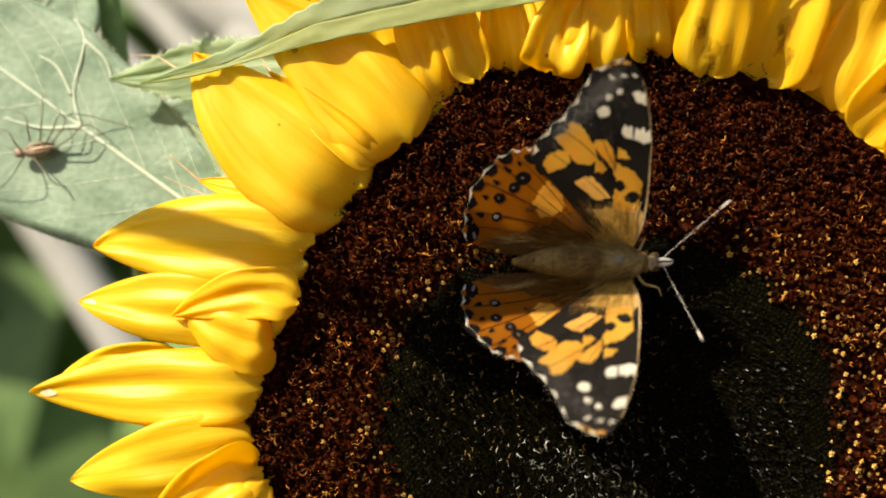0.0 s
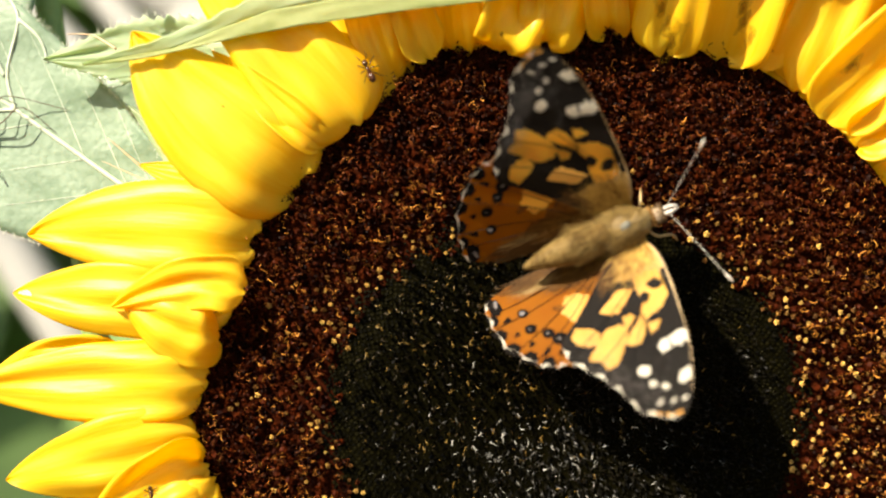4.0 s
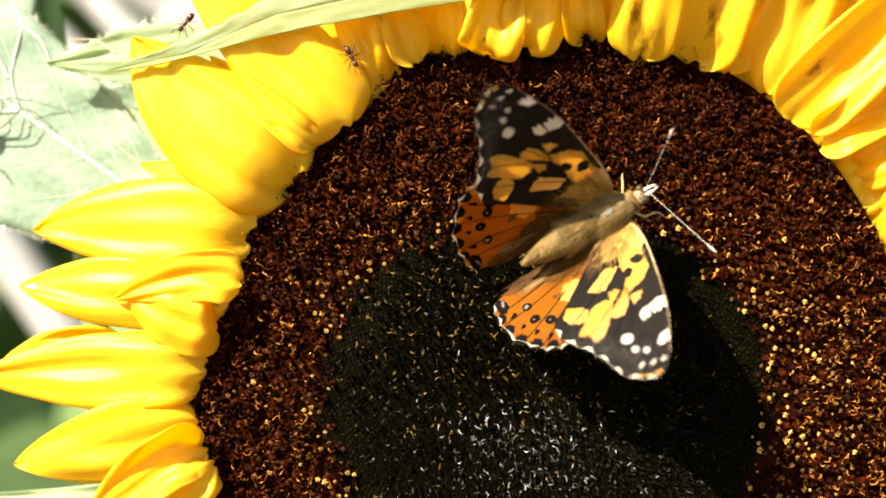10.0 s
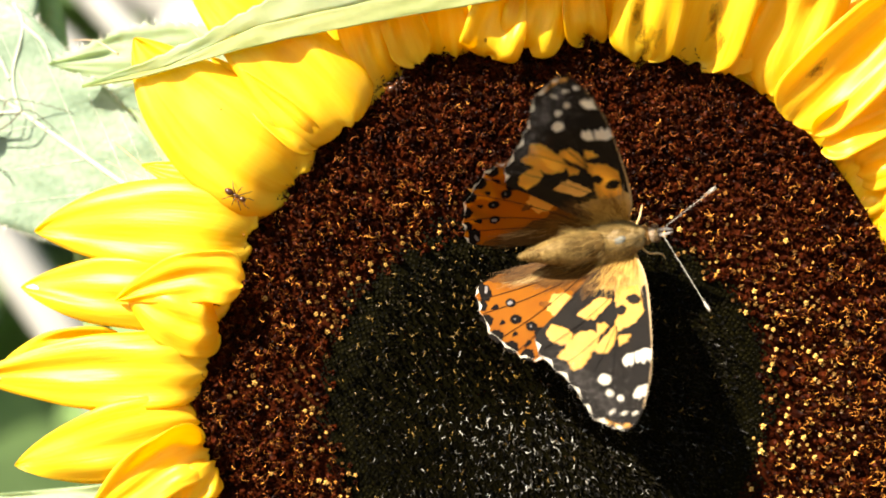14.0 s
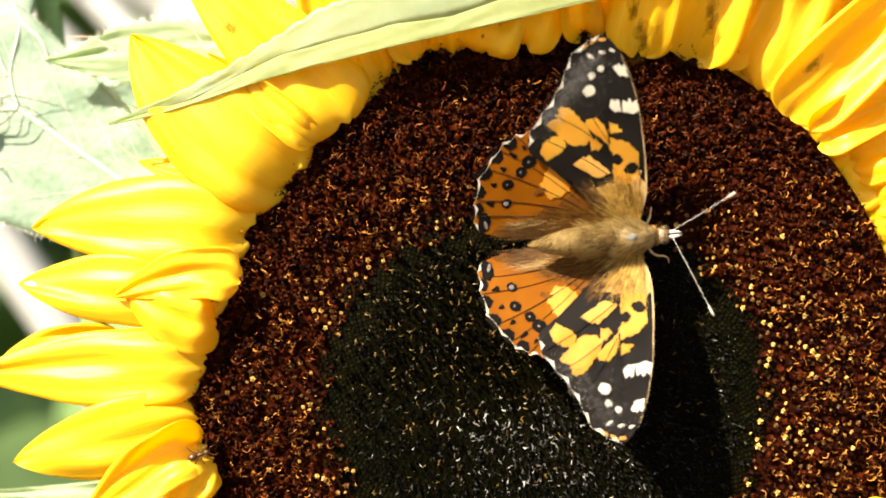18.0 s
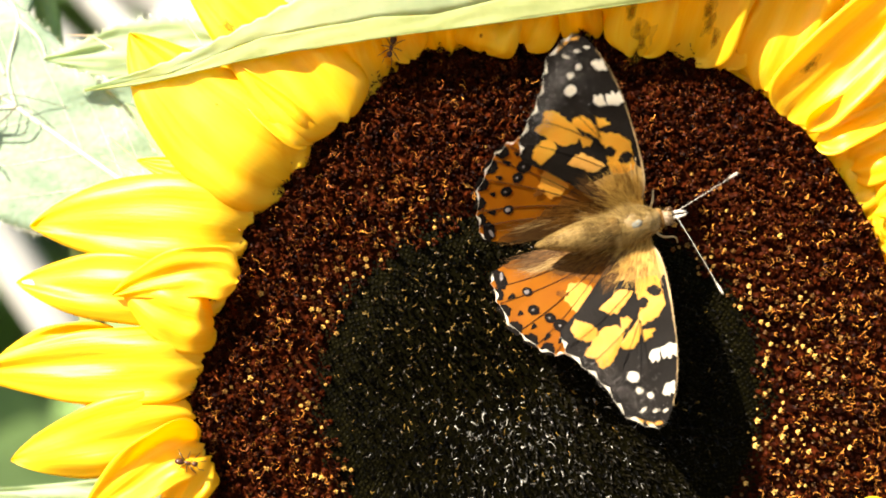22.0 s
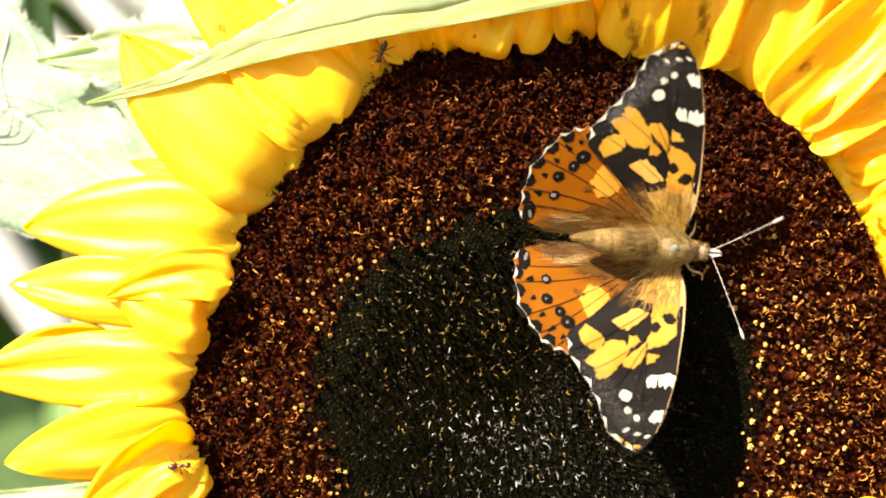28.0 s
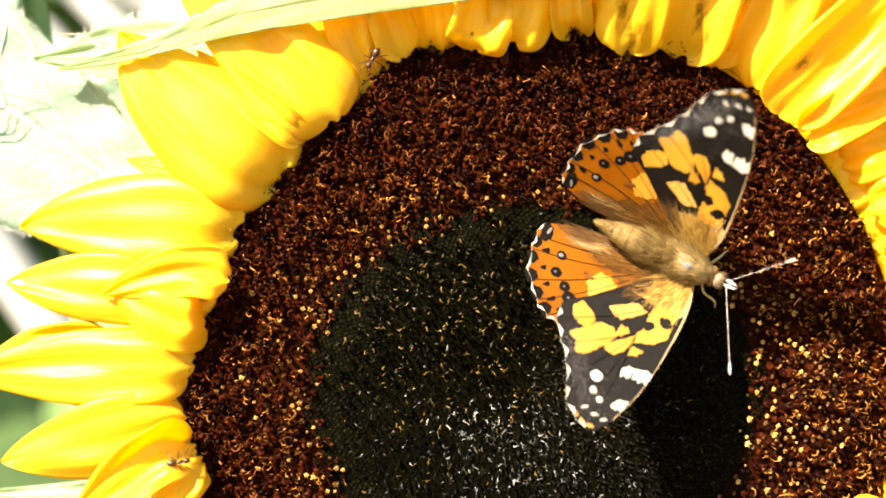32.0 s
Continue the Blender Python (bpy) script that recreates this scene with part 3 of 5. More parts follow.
petal((740, 108, -34), (705, 20, -54), (672, -90, -147), 40, -12)
petal((800, 100, -34), (785, 10, -54), (770, -100, -149), 44, 12)
petal((862, 102, -46), (880, 40, -64), (915, -90, -106), 56, -12)
petal((930, 84, -46), (955, 5, -74), (975, -110, -159), 58, 18)
petal((1042, 72, -38), (1032, 0, -60), (1022, -120, -151), 38, -10)
petal((1076, 66, -20), (1070, 0, -40), (1066, -110, -135), 30, 8)
petal((1130, 104, -52), (1150, 20, -80), (1185, -100, -165), 62, 16)
petal((1225, 114, -40), (1258, 20, -66), (1300, -100, -155), 78, -16)
petal((1290, 128, -26), (1318, 50, -48), (1360, -60, -141), 46, 10)
petal((1360, 162, -36), (1405, 60, -60), (1470, -80, -151), 76, 14)
petal((1402, 216, -56), (1500, 120, -74.2), (1630, 0, -127.5), 74, -18)
petal((1452, 250, -46), (1552, 199, -38), (1690, 130, 6), 46, -20)
petal((1518, 297, -30), (1605, 267, -20), (1720, 220, 20), 50, 12)
petal((1566, 376, -36), (1662, 343, -26), (1780, 300, 16), 54, 14)
petal((1590, 476, -34), (1690, 458, -24), (1820, 430, 16), 56, -12)
petal((1620, 590, -36), (1700, 585, -24), (1850, 580, 16), 58, 14)
petal((1626, 700, -34), (1700, 705, -24), (1850, 710, 16), 58, -12)
petal((1612, 796, -34), (1716, 814, -24), (1840, 840, 16), 52, 12)
petal((1594, 884, -44), (1690, 912, -34), (1800, 960, 10), 52, 14)
petal((220, 612, -8), (110, 612, 6), (5, 642, 30), 32, 8)
petal((1470, 215, -14), (1545, 60, -18), (1610, -90, -40), 76, 8)
petal((1340, 140, -12), (1375, 20, -16), (1420, -100, -45), 66, 8)
petal((650, 190, -14), (590, 40, -14), (540, -90, -40), 56, 8)
petal((600, 240, -8), (520, 110, -10), (440, -60, -36), 60, 8)
petal((720, 120, -12), (690, 20, -16), (650, -90, -45), 46, 8)
petal((470, 345, -20), (400, 330, -14), (250, 290, 20), 46, 8)
petal((1400, 175, 10), (1490, 30, 0), (1560, -110, -60), 92, 6)
petal((1500, 260, 12), (1600, 130, 4), (1720, 0, -20), 92, 6)
for a in np.linspace(0.42, 2.62, 17):      # the rest of the ring, below the view
    c, s = math.cos(a), math.sin(a)
    PETALS.append(((CU + 600 * c, CV + 600 * s, -36), (CU + 720 * c, CV + 720 * s, -26), (CU + 880 * c, CV + 880 * s, 14), 66, 14))
for a in np.linspace(0, 2 * math.pi, 40, endpoint=False):      # a second row behind
    c, s = math.cos(a + 0.05), math.sin(a + 0.05)
    if -2.75 < math.atan2(s, c) < -1.9 or (2.75 < abs(math.atan2(s, c))):
        continue
    PETALS.append(((CU + 632 * c, CV + 632 * s, 15), (CU + 740 * c, CV + 740 * s, 24), (CU + 850 * c, CV + 850 * s, 44), 60, 8))
PETAL_SURFACES, petals = [], []
for k, (p0, p1, p2, half, cup) in enumerate(PETALS):
    if 12 <= k <= 23:      # the upper ones lean to the front
        lean, reach = (0.4, 1.0) if k < 18 else (0.78, 1.5)
        p1, p2 = [(p0[0] + reach * (u - p0[0]), p0[1] + reach * (v - p0[1]), p0[2] + lean * reach * (d - p0[2])) for u, v, d in (p1, p2)]
    s = petal_surface(p0, p1, p2, half, cup, 7.0, seed=k + 1, wave=6.0, lap=33.0 + 12 * math.sin(k * 2.3))
    PETAL_SURFACES.append(s)
    ob = part("petal", sheet(lambda a, b, s=s: s(0.5 - 0.5 * math.cos(math.pi * a), b), 28, 18, 0.00022), M["petal"], sunflower)
    petals.append(ob)


def blemish(k, a, b, size, mat="blemish", label=""):
    """A small scab that follows petal k at (a, b)."""
    bm = bmesh.new()
    s = PETAL_SURFACES[k]
    p = s(a, b)
    e1 = (s(a + 0.01, b) - p).normalized()
    e2 = (s(a, b + 0.02) - p).normalized()
    nrm = e1.cross(e2)
    nrm = nrm if nrm.y < 0 else -nrm
    core = 0.55 if size[0] > 7 and mat == "blemish" else 1.0
    ring_ = [bm.verts.new(p + (e1 * math.cos(t) * size[0] + e2 * math.sin(t) * size[1]) * core * U * (1 + 0.35 * noise.noise((t * 2, k, a * 9))) + nrm * 0.00004) for t in np.linspace(0, 2 * math.pi, 14, endpoint=False)]
    mid = bm.verts.new(p + nrm * 0.00010)
    for i in range(14):
        bm.faces.new((ring_[i], ring_[(i + 1) % 14], mid))
    part("blemish", bm, M[mat], petals[k], label or "small brown scab")
    if mat == "blemish" and size[0] > 5:
        for grow, dx in ((0.9, 0.1), (1.3, -0.2), (1.8, 0.2), (2.4, 0.4)):
            bm = bmesh.new()
            c = p + e1 * size[0] * dx * U
            halo = [bm.verts.new(c + (e1 * math.cos(t) * size[0] + e2 * math.sin(t) * size[1]) * grow * U * (1 + 0.95 * noise.noise((math.cos(t) * 1.4 + grow * 5, math.sin(t) * 1.4, k + a * 9))) + nrm * 0.00003 * grow) for t in np.linspace(0, 2 * math.pi, 20, endpoint=False)]
            bm.faces.new(halo)
            part("smudge", bm, M["smudge"], petals[k], "soft brown smudge")


for k, a, b, size in ((10, 0.72, -0.35, (7, 5)), (19, 0.10, 0.15, (16, 9)), (19, 0.32, -0.3, (10, 6)), (19, 0.22, -0.05, (8, 5)), (20, 0.26, 0.2, (12, 4)), (20, 0.34, 0.1, (9, 4)), (20, 0.18, 0.45, (8, 4)), (21, 0.22, 0.1, (10, 6)), (22, 0.2, 0.55, (9, 6)), (22, 0.08, 0.3, (14, 6)), (15, 0.3, -0.2, (4, 3)), (9, 0.5, 0.3, (3, 2)), (18, 0.2, 0.0, (6, 12)), (23, 0.25, -0.5, (8, 4))):
    blemish(k, a, b, size)
blemish(7, 0.93, 0.0, (14, 7), "dry", "dry whitish curl at the tip")
blemish(4, 0.93, -0.2, (16, 6), "dry", "dry whitish tip")


# ---- leaves ----
STEM = Vector((base.x, 0.089, base.z - 0.16))      # where the leaf stalks join the stem


def leaf(name, label, p0, p1, p2, half, mats, cup=20, teeth=0.0, blunt=0.3, point=1.4, veins=5, thick=0.0004, vein_size=3.0, hairs=0, grow=None, ripple=5.0, lower=1.0, route=None, branch=0.7):
    """A leaf on its spine, with toothed edges, a raised midrib, side veins and hairs along its edge."""
    ob = thing(name, label, "leaf")
    p0, p1, p2 = Vector(p0), Vector(p1), Vector(p2)
    c = 2 * p1 - (p0 + p2) / 2
    def surface(a, b):
        a, b = float(a), float(b)
        p = (1 - a) ** 2 * p0 + 2 * a * (1 - a) * c + a * a * p2
        t = 2 * (1 - a) * (c - p0) + 2 * a * (p2 - c)
        n = Vector((-t.y, t.x, 0)).normalized()
        w = half
        if a < blunt:
            w *= (a / blunt) ** grow * 0.97 + 0.03 if grow else max(1 - (1 - a / blunt) ** 2, 0.0) ** 0.6 * 0.97 + 0.03
        if a > blunt:
            w *= max(1 - ((a - blunt) / (1 - blunt)) ** point, 0.0) * 0.98 + 0.02
        if b < 0:
            w *= lower
        if teeth:
            w *= 1 + teeth * (((a * 17) % 1.0) - 0.5) * abs(b) ** 9
        q = p + n * (b * w)
        d = q.z + cup * abs(b) ** 1.3 + 8 * noise.noise((a * 5, b * 3, half)) + ripple * abs(math.sin(a * veins * math.pi + abs(b) * 2)) * abs(b)
        return at(q.x, q.y, d)
    part("blade", sheet(surface, 60, 20, thick), mats, ob)
    bm = bmesh.new()
    line = [surface(i / 30, 0) for i in range(30)]
    tube(bm, line, [vein_size * 1.5 * U * (1 - 0.75 * i / 30) for i in range(30)], 6)
    part("midrib", bm, M["vein"], ob, "pale raised midrib")
    for k in range(veins):
        for side in (-1, 1):
            a0 = 0.08 + 0.75 * k / veins
            bm = bmesh.new()
            line = [surface(min(a0 + 0.20 * t + 0.06 * t * t, 0.98), side * 0.92 * t) for t in np.linspace(0, 1, 12)]
            tube(bm, line, [vein_size * branch * U * (1 - 0.7 * i / 12) for i in range(12)], 5)
            part("side_vein", bm, M["vein"], ob)
    foot = surface(0, 0)
    bm = bmesh.new()
    route = route or [Vector(((foot.x + STEM.x) / 2, 0.05, min(foot.z, STEM.z) - 0.05)), STEM + Vector((0, 0, -0.02))]
    line = smooth_line([surface(0.03, 0), foot + Vector((0.004, 0.006, -0.003)), *route], 7)
    tube(bm, line, [(0.0008 + 0.0016 * min(k / 8, 1)) for k in range(len(line))], 8)
    part("petiole", bm, M["stem"], ob, "green leaf stalk")
    if hairs:
        vs, fs = [], []
        for i in range(hairs):
            a, side = rng.uniform(0.03, 0.97), rng.choice([-1, 1])
            p = surface(a, side * rng.uniform(0.97, 1.0))
            out = (surface(a, side) - surface(a, side * 0.9)).normalized() + Vector(rng.normal(0, 0.4, 3))
            w = Vector(rng.normal(0, 1, 3)).normalized() * 0.00005
            k = len(vs)
            vs += [p - w, p + w, p + out * rng.uniform(5, 12) * U]
            fs.append((k, k + 1, k + 2))
        raw("edge_hairs", vs, fs, [M["leaf_hair"]], ob, kind="stuff", label="fine pale hairs")
    return ob, surface


big_leaf, big_surface = leaf("sunflower_leaf", "large hairy grey-green sunflower leaf with pale veins behind the petals", (330, 402, 130), (38, 197, 180), (-430, -130, 230), 152, M["leaf"], cup=-8, veins=6, blunt=0.6, hairs=2200, vein_size=3.9, grow=0.55, ripple=9.0, lower=1.5, branch=0.3)
leaf("sunflower_leaf", "pale toothed young leaf half hidden by petals", (430, 80, 110), (290, 95, 120), (86, 112, 110), 56, M["leaf_pale"], cup=-3, teeth=0.22, blunt=0.6, veins=3, hairs=420, vein_size=0.9, ripple=1.0)
leaf("sunflower_leaf", "shaded dark green leaf behind the pale one", (420, 180, 230), (260, 150, 260), (60, 140, 280), 70, M["leaf"], cup=10, veins=3, vein_size=2.2)
leaf("sunflower_leaf", "pale bract edge tucked behind the petals", (380, 330, 60), (320, 270, 80), (230, 190, 100), 40, M["leaf_pale"], cup=10, veins=2, hairs=80, vein_size=1.6)
leaf("sunflower_leaf", "upper grey-green leaf lit by the sun", (20, -90, 280), (-90, 60, 300), (-260, 300, 320), 110, M["leaf"], cup=-20, veins=4, vein_size=3.0)
leaf("sunflower_leaf", "pale leaf under the lowest petals", (330, 900, 120), (150, 905, 140), (-120, 880, 170), 55, M["leaf_pale"], cup=-10, veins=3, vein_size=2.0)

# stays out of view; added to cast the early shade on the butterfly
shade_leaf, _ = leaf("sunflower_leaf", "unseen green sunflower leaf added high above to shade the flower", (-700, -725, -750), (-265, -702, -750), (185, -702, -750), 162, M["leaf"], cup=10, veins=5, blunt=0.5, point=2.0, vein_size=3.0, ripple=12.0, route=[Vector((-0.22, -0.05, 0.10)), Vector((-0.34, 0.0, 0.02)), Vector((-0.36, 0.02, GROUND - 0.2))])

for pts, r in (([(300, 335, 20), (250, 312, 24), (188, 284, 18)], 2.2), ([(262, 300, 24), (238, 280, 20), (198, 246, 12)], 3.2), ([(388, 112, -8), (368, 88, -2), (332, 36, 6)], 2.2), ([(210, 95, 60), (170, 72, 66), (126, 70, 60)], 2.4)):
    bract = thing("bract_tip", "thin dry pointed tip of a bract", "bract", group="bract tips")
    bm = bmesh.new()
    line = smooth_line([at(*p) for p in pts], 6)
    tube(bm, line, [r * U * (1 - 0.85 * i / len(line)) for i in range(len(line))], 5)
    part("tip", bm, M["dry"], bract)

def on_leaf(surface, u, v):
    """The leaf's point that shows at (u, v) of the plan."""
    goal, best = at(u, v, 190), None
    for i in range(81):
        for j in range(-20, 21):
            p = surface(i / 80, j / 20)
            e = (p.x - goal.x) ** 2 + (p.z - goal.z) ** 2
            if best is None or e < best[0]:
                best = (e, p)
    return best[1]


for pts in (((38, 197), (22, 135), (50, 45), (38, -30)), ((24, 140), (-10, 90), (-40, 70)), ((48, 50), (78, 80), (100, 120)), ((38, 197), (-30, 200), (-100, 176))):
    bm = bmesh.new()
    line = smooth_line([on_leaf(big_surface, u, v) for u, v in pts], 8)
    tube(bm, line, [(4.2 - 2.6 * k / len(line)) * U for k in range(len(line))], 6)
    part("branching_vein", bm, M["vein"], big_leaf, "pale branching vein")

# pale stalks far behind
for (u0, v0), (u1, v1), w in (((-60, 330), (330, 900), 46), ((120, -60), (260, 90), 30), ((200, -80), (430, 60), 70), ((-30, -50), (150, 130), 40)):
    stalk = thing("pale_stalk", "pale dry plant stalk out of focus behind the leaves", "stalk", group="pale stalks")
    bm = bmesh.new()
    line = smooth_line([at(u0 - (u1 - u0), v0 - (v1 - v0), 3300), at(u0, v0, 3200), at(u1, v1, 3100), at(2 * u1 - u0, 2 * v1 - v0, 3000), at(2 * u1 - u0 + 300, 2500, 3000), Vector((at(2 * u1 - u0 + 300, 0, 3000).x, at(0, 0, 3000).y, GROUND - 0.02))], 6)
    tube(bm, line, w * U * 2.4, 10)
    part("rod", bm, M["stalk"], stalk)

# the near leaf that the wind lifts in front of the petals: its tip lies at its origin, its length along +x
near_leaf = thing("swaying_leaf", "long narrow sunflower leaf seen edge-on, pale underside folded up", "leaf")


def knots(*pairs):
    xs, ys = zip(*pairs)
    return lambda x: float(np.interp(x, xs, ys))


forward = knots((0, 0), (150, 0), (300, -14), (700, -40), (1000, -52), (1250, -60))


def strip(y0, y1, d0, d1, n=90, teeth=0.0):
    """A lengthwise strip of the folded blade between two lines (plan units)."""
    def surface(a, b):
        x = 1250 * a
        lo, hi = y0(x), y1(x)
        k = (b + 1) / 2
        bite = teeth * ((x / 37) % 1.0) * k * min(x / 200, 1)
        y = lo + (hi - lo + bite) * k + 2.0 * noise.noise((x * 0.02, k, 1))
        return Vector((x, d0(x) + (d1(x) - d0(x)) * k + forward(x) + 3 * noise.noise((x * 0.015, k * 2, 5)), y)) * U
    return sheet(surface, n, 8, 0.0003)


lower = knots((0, -4), (95, -8), (307, 3), (512, 0), (716, -9), (1018, -18), (1250, -22))
fold = knots((0, -2), (150, 3), (317, 36), (522, 36), (620, 24), (725, 30), (835, 50), (1045, 80), (1600, 120))
upper = knots((0, 0), (100, 13), (211, 33), (300, 58), (391, 86), (542, 112), (760, 165), (1100, 220), (1600, 240))
part("upper_face", strip(lower, fold, lambda x: -3 * min(x / 200, 1), lambda x: 3 - 0.1 * (fold(x) - lower(x))), M["leaf_top"], near_leaf, "sunlit green face")
part("underside", strip(fold, upper, lambda x: 3.5 - 0.1 * (fold(x) - lower(x)), lambda x: -0.14 * (upper(x) - lower(x)), teeth=7), M["leaf_pale"], near_leaf, "pale folded underside")
bm = bmesh.new()
tube(bm, [Vector((x, -3 * min(x / 200, 1) + forward(x), lower(x) + 1)) * U for x in range(0, 1250, 32)], [(0.5 + 0.9 * x / 1600) * U for x in range(0, 1250, 32)], 6)
part("edge", bm, M["leaf_top"], near_leaf, "pale thickened lower edge")

# ---- the painted butterfly ----
W = U * 0.9657      # plan unit at the butterfly's distance
butterfly = thing("butterfly", "orange, black and white butterfly with open wings on the flower disk", "butterfly")
HINGE = {"f": (10, 14), "h": (-8, 12)}
FOREWING = [(14, 20), (30, 38), (37, 71), (37, 116), (32, 175), (26, 224), (15, 272), (-1, 314), (-17, 338), (-32, 347), (-53, 339), (-81, 319), (-95, 289), (-112, 254), (-134, 225), (-158, 192), (-162, 165), (-156, 150), (-107, 112), (-53, 81), (-12, 39), (-4, 4), (6, 2)]
HINDWING = [(12, 2), (16, 30), (-2, 75), (-43, 132), (-92, 180), (-123, 196), (-140, 194), (-161, 190), (-184, 178), (-207, 152), (-231, 118), (-242, 74), (-245, 41), (-238, 22), (-215, 13), (-155, 5), (-50, 2)]


def arch(x, y, which):
    """Wings are slightly arched sheets, the forewing lying above the hindwing."""
    h = 5.0 * math.sin(min(abs(y) / 330, 1) * math.pi) + 0.8 * math.sin(y * 0.09 + x * 0.05)
    return h + (7.0 if which == "f" else -4.0) * min(math.hypot(x, y) / 60, 1)


def inside(x, y, outline):
    hit = False
    for (x0, y0), (x1, y1) in zip(outline, outline[1:] + outline[:1]):
        if (y0 > y) != (y1 > y) and x < x0 + (y - y0) * (x1 - x0) / (y1 - y0):
            hit = not hit
    return hit


def patch(outline, side, which, lift, smooth_n=4, thick=0.0, rings_n=4, ragged=0.0, windows=()):
    """A flat piece of wing inside an outline, following the wing's arch."""
    bm = bmesh.new()
    pts = smooth_line([(x, y, 0) for x, y in outline], smooth_n, True)
    if ragged:
        corners = [Vector((x, y, 0)) for x, y in outline]
        heart = sum(corners, Vector()) / len(corners)
        corners = [heart + (c - heart) * 1.10 for c in corners]
        pts = []
        for p, q in zip(corners, corners[1:] + corners[:1]):
            for t in (0.06, 0.2, 0.35, 0.5, 0.65, 0.8, 0.94):
                s = p.lerp(q, t)
                pts.append(s + Vector((noise.noise(s * 0.21), noise.noise(s * 0.21 + Vector((7, 3, 1))), 0)) * ragged)
    cx, cy = sum(p.x for p in pts) / len(pts), sum(p.y for p in pts) / len(pts)
    def vert(x, y, dz):
        return bm.verts.new(Vector((x, side * y, arch(x, y, which) + lift + dz)) * W)
    if thick:
        flat = [bm.verts.new((p.x, p.y, 0)) for p in pts]
        bm.faces.new(flat)
        bmesh.ops.triangulate(bm, faces=bm.faces)
        for _ in range(4 if windows else 3):
            bmesh.ops.subdivide_edges(bm, edges=[e for e in bm.edges if e.calc_length() > (8 if windows else 14)], cuts=1, use_grid_fill=True)
            bmesh.ops.triangulate(bm, faces=bm.faces)
        gone = [f for f in bm.faces if any(all(inside(v.co.x, v.co.y, o) for v in f.verts) for o in windows)]
        bmesh.ops.delete(bm, geom=gone, context="FACES")
        for v in bm.verts:
            x, y = v.co.x, v.co.y
            v.co = Vector((x, side * y, arch(x, y, which) + lift)) * W
        back = bmesh.ops.duplicate(bm, geom=list(bm.verts) + list(bm.edges) + list(bm.faces))["geom"]
        for v in back:
            if isinstance(v, bmesh.types.BMVert):
                v.co.z -= thick * W
    else:
        prev = [vert(p.x, p.y, 0) for p in pts]
        for r in range(1, rings_n):
            k = 1 - r / rings_n
            cur = [vert(cx + (p.x - cx) * k, cy + (p.y - cy) * k, 0.25) for p in pts]
            for i in range(len(pts)):
                j = (i + 1) % len(pts)
                bm.faces.new((prev[i], prev[j], cur[j], cur[i]))
            prev = cur
        m = vert(cx, cy, 0.25)
        for i in range(len(pts)):
            bm.faces.new((prev[i], prev[(i + 1) % len(pts)], m))
    for f in bm.faces:
        f.normal_update()
        if f.normal.z < 0 and not thick:
            f.normal_flip()
    return bm


def oval(x, y, a, b, turn=0.0, n=9):
    c, s = math.cos(turn), math.sin(turn)
    return [(x + a * math.cos(t) * c - b * math.sin(t) * s, y + a * math.cos(t) * s + b * math.sin(t) * c) for t in np.linspace(0, 2 * math.pi, n, endpoint=False)]


def along(outline, x, y):
    """The direction of an outline at its corner nearest to (x, y)."""
    k = min(range(len(outline)), key=lambda i: math.hypot(outline[i][0] - x, outline[i][1] - y))
    (x0, y0), (x1, y1) = outline[k - 1], outline[(k + 1) % len(outline)]
    return math.atan2(y1 - y0, x1 - x0)


def scalloped(outline, first, last, teeth, depth):
    """An outline smoothed, with shallow bays along the outer margin from corner first to corner last."""
    pts = smooth_line([(x, y, 0) for x, y in outline], 6, True)
    cx, cy = sum(p.x for p in pts) / len(pts), sum(p.y for p in pts) / len(pts)
    out = []
    for k, p in enumerate(pts):
        t = (k / 6 - first) / (last - first)
        bay = depth * (abs(math.sin(t * teeth * math.pi)) ** 0.8 - 0.5) if 0 <= t <= 1 else 0.0
        way = Vector((p.x - cx, p.y - cy, 0)).normalized()
        q = p - way * bay
        out.append((q.x, q.y))
    return out


FORE_ORANGE = [
    [(-15, 90), (20, 91), (22, 120), (22, 142), (6, 159), (-21, 167), (-24, 151), (-16, 138), (-18, 124), (-19, 110)],
    [(-87, 129), (-50, 104), (-26, 111), (-58, 141), (-74, 138)],
    [(-142, 155), (-132, 141), (-111, 152), (-100, 163), (-105, 182), (-124, 179), (-136, 171)],
    [(-127, 200), (-104, 178), (-88, 165), (-94, 188), (-112, 210), (-118, 210)],
]
FORE_ORANGE += [
    [(-90, 167), (-69, 164), (-55, 175), (-65, 196), (-88, 225), (-102, 230), (-110, 212)],
    [(-64, 196), (-44, 177), (-26, 160), (-28, 183), (-44, 207), (-60, 205)],
    [(-55, 153), (-43, 150), (-38, 160), (-49, 174), (-57, 168)],
    [(-23, 179), (-3, 180), (-9, 192), (-25, 197)],
]
FORE_WHITE = [
    [(-22, 226), (-15, 217), (-3, 216), (-4, 224), (-6, 234), (-10, 238), (-12, 233), (-18, 238)],
    [(0, 216), (16, 211), (26, 214), (22, 234), (16, 228), (12, 236), (7, 230), (1, 234)],
    [(-13, 290), (-4, 278), (10, 275), (7, 284), (5, 295), (0, 290), (-3, 297), (-7, 292), (-9, 296)],
    oval(-55.5, 255, 10, 8.5, 0.4), oval(-50, 280, 5.5, 5.5), oval(-34, 291, 5, 5),
    oval(-51, 313, 6, 2.2, -0.5), oval(-31, 318, 6, 2.0, -0.3), oval(-14, 320, 5, 2.0, -0.2),
]
FORE_TIP = [(-60, 329), (-45, 337), (-30, 339)]
HIND_EYES = [(-187, 69.5, 8.5, 1), (-183, 104, 9.5, 0), (-158, 124, 9.5, 0), (-143, 141, 12, 0)]
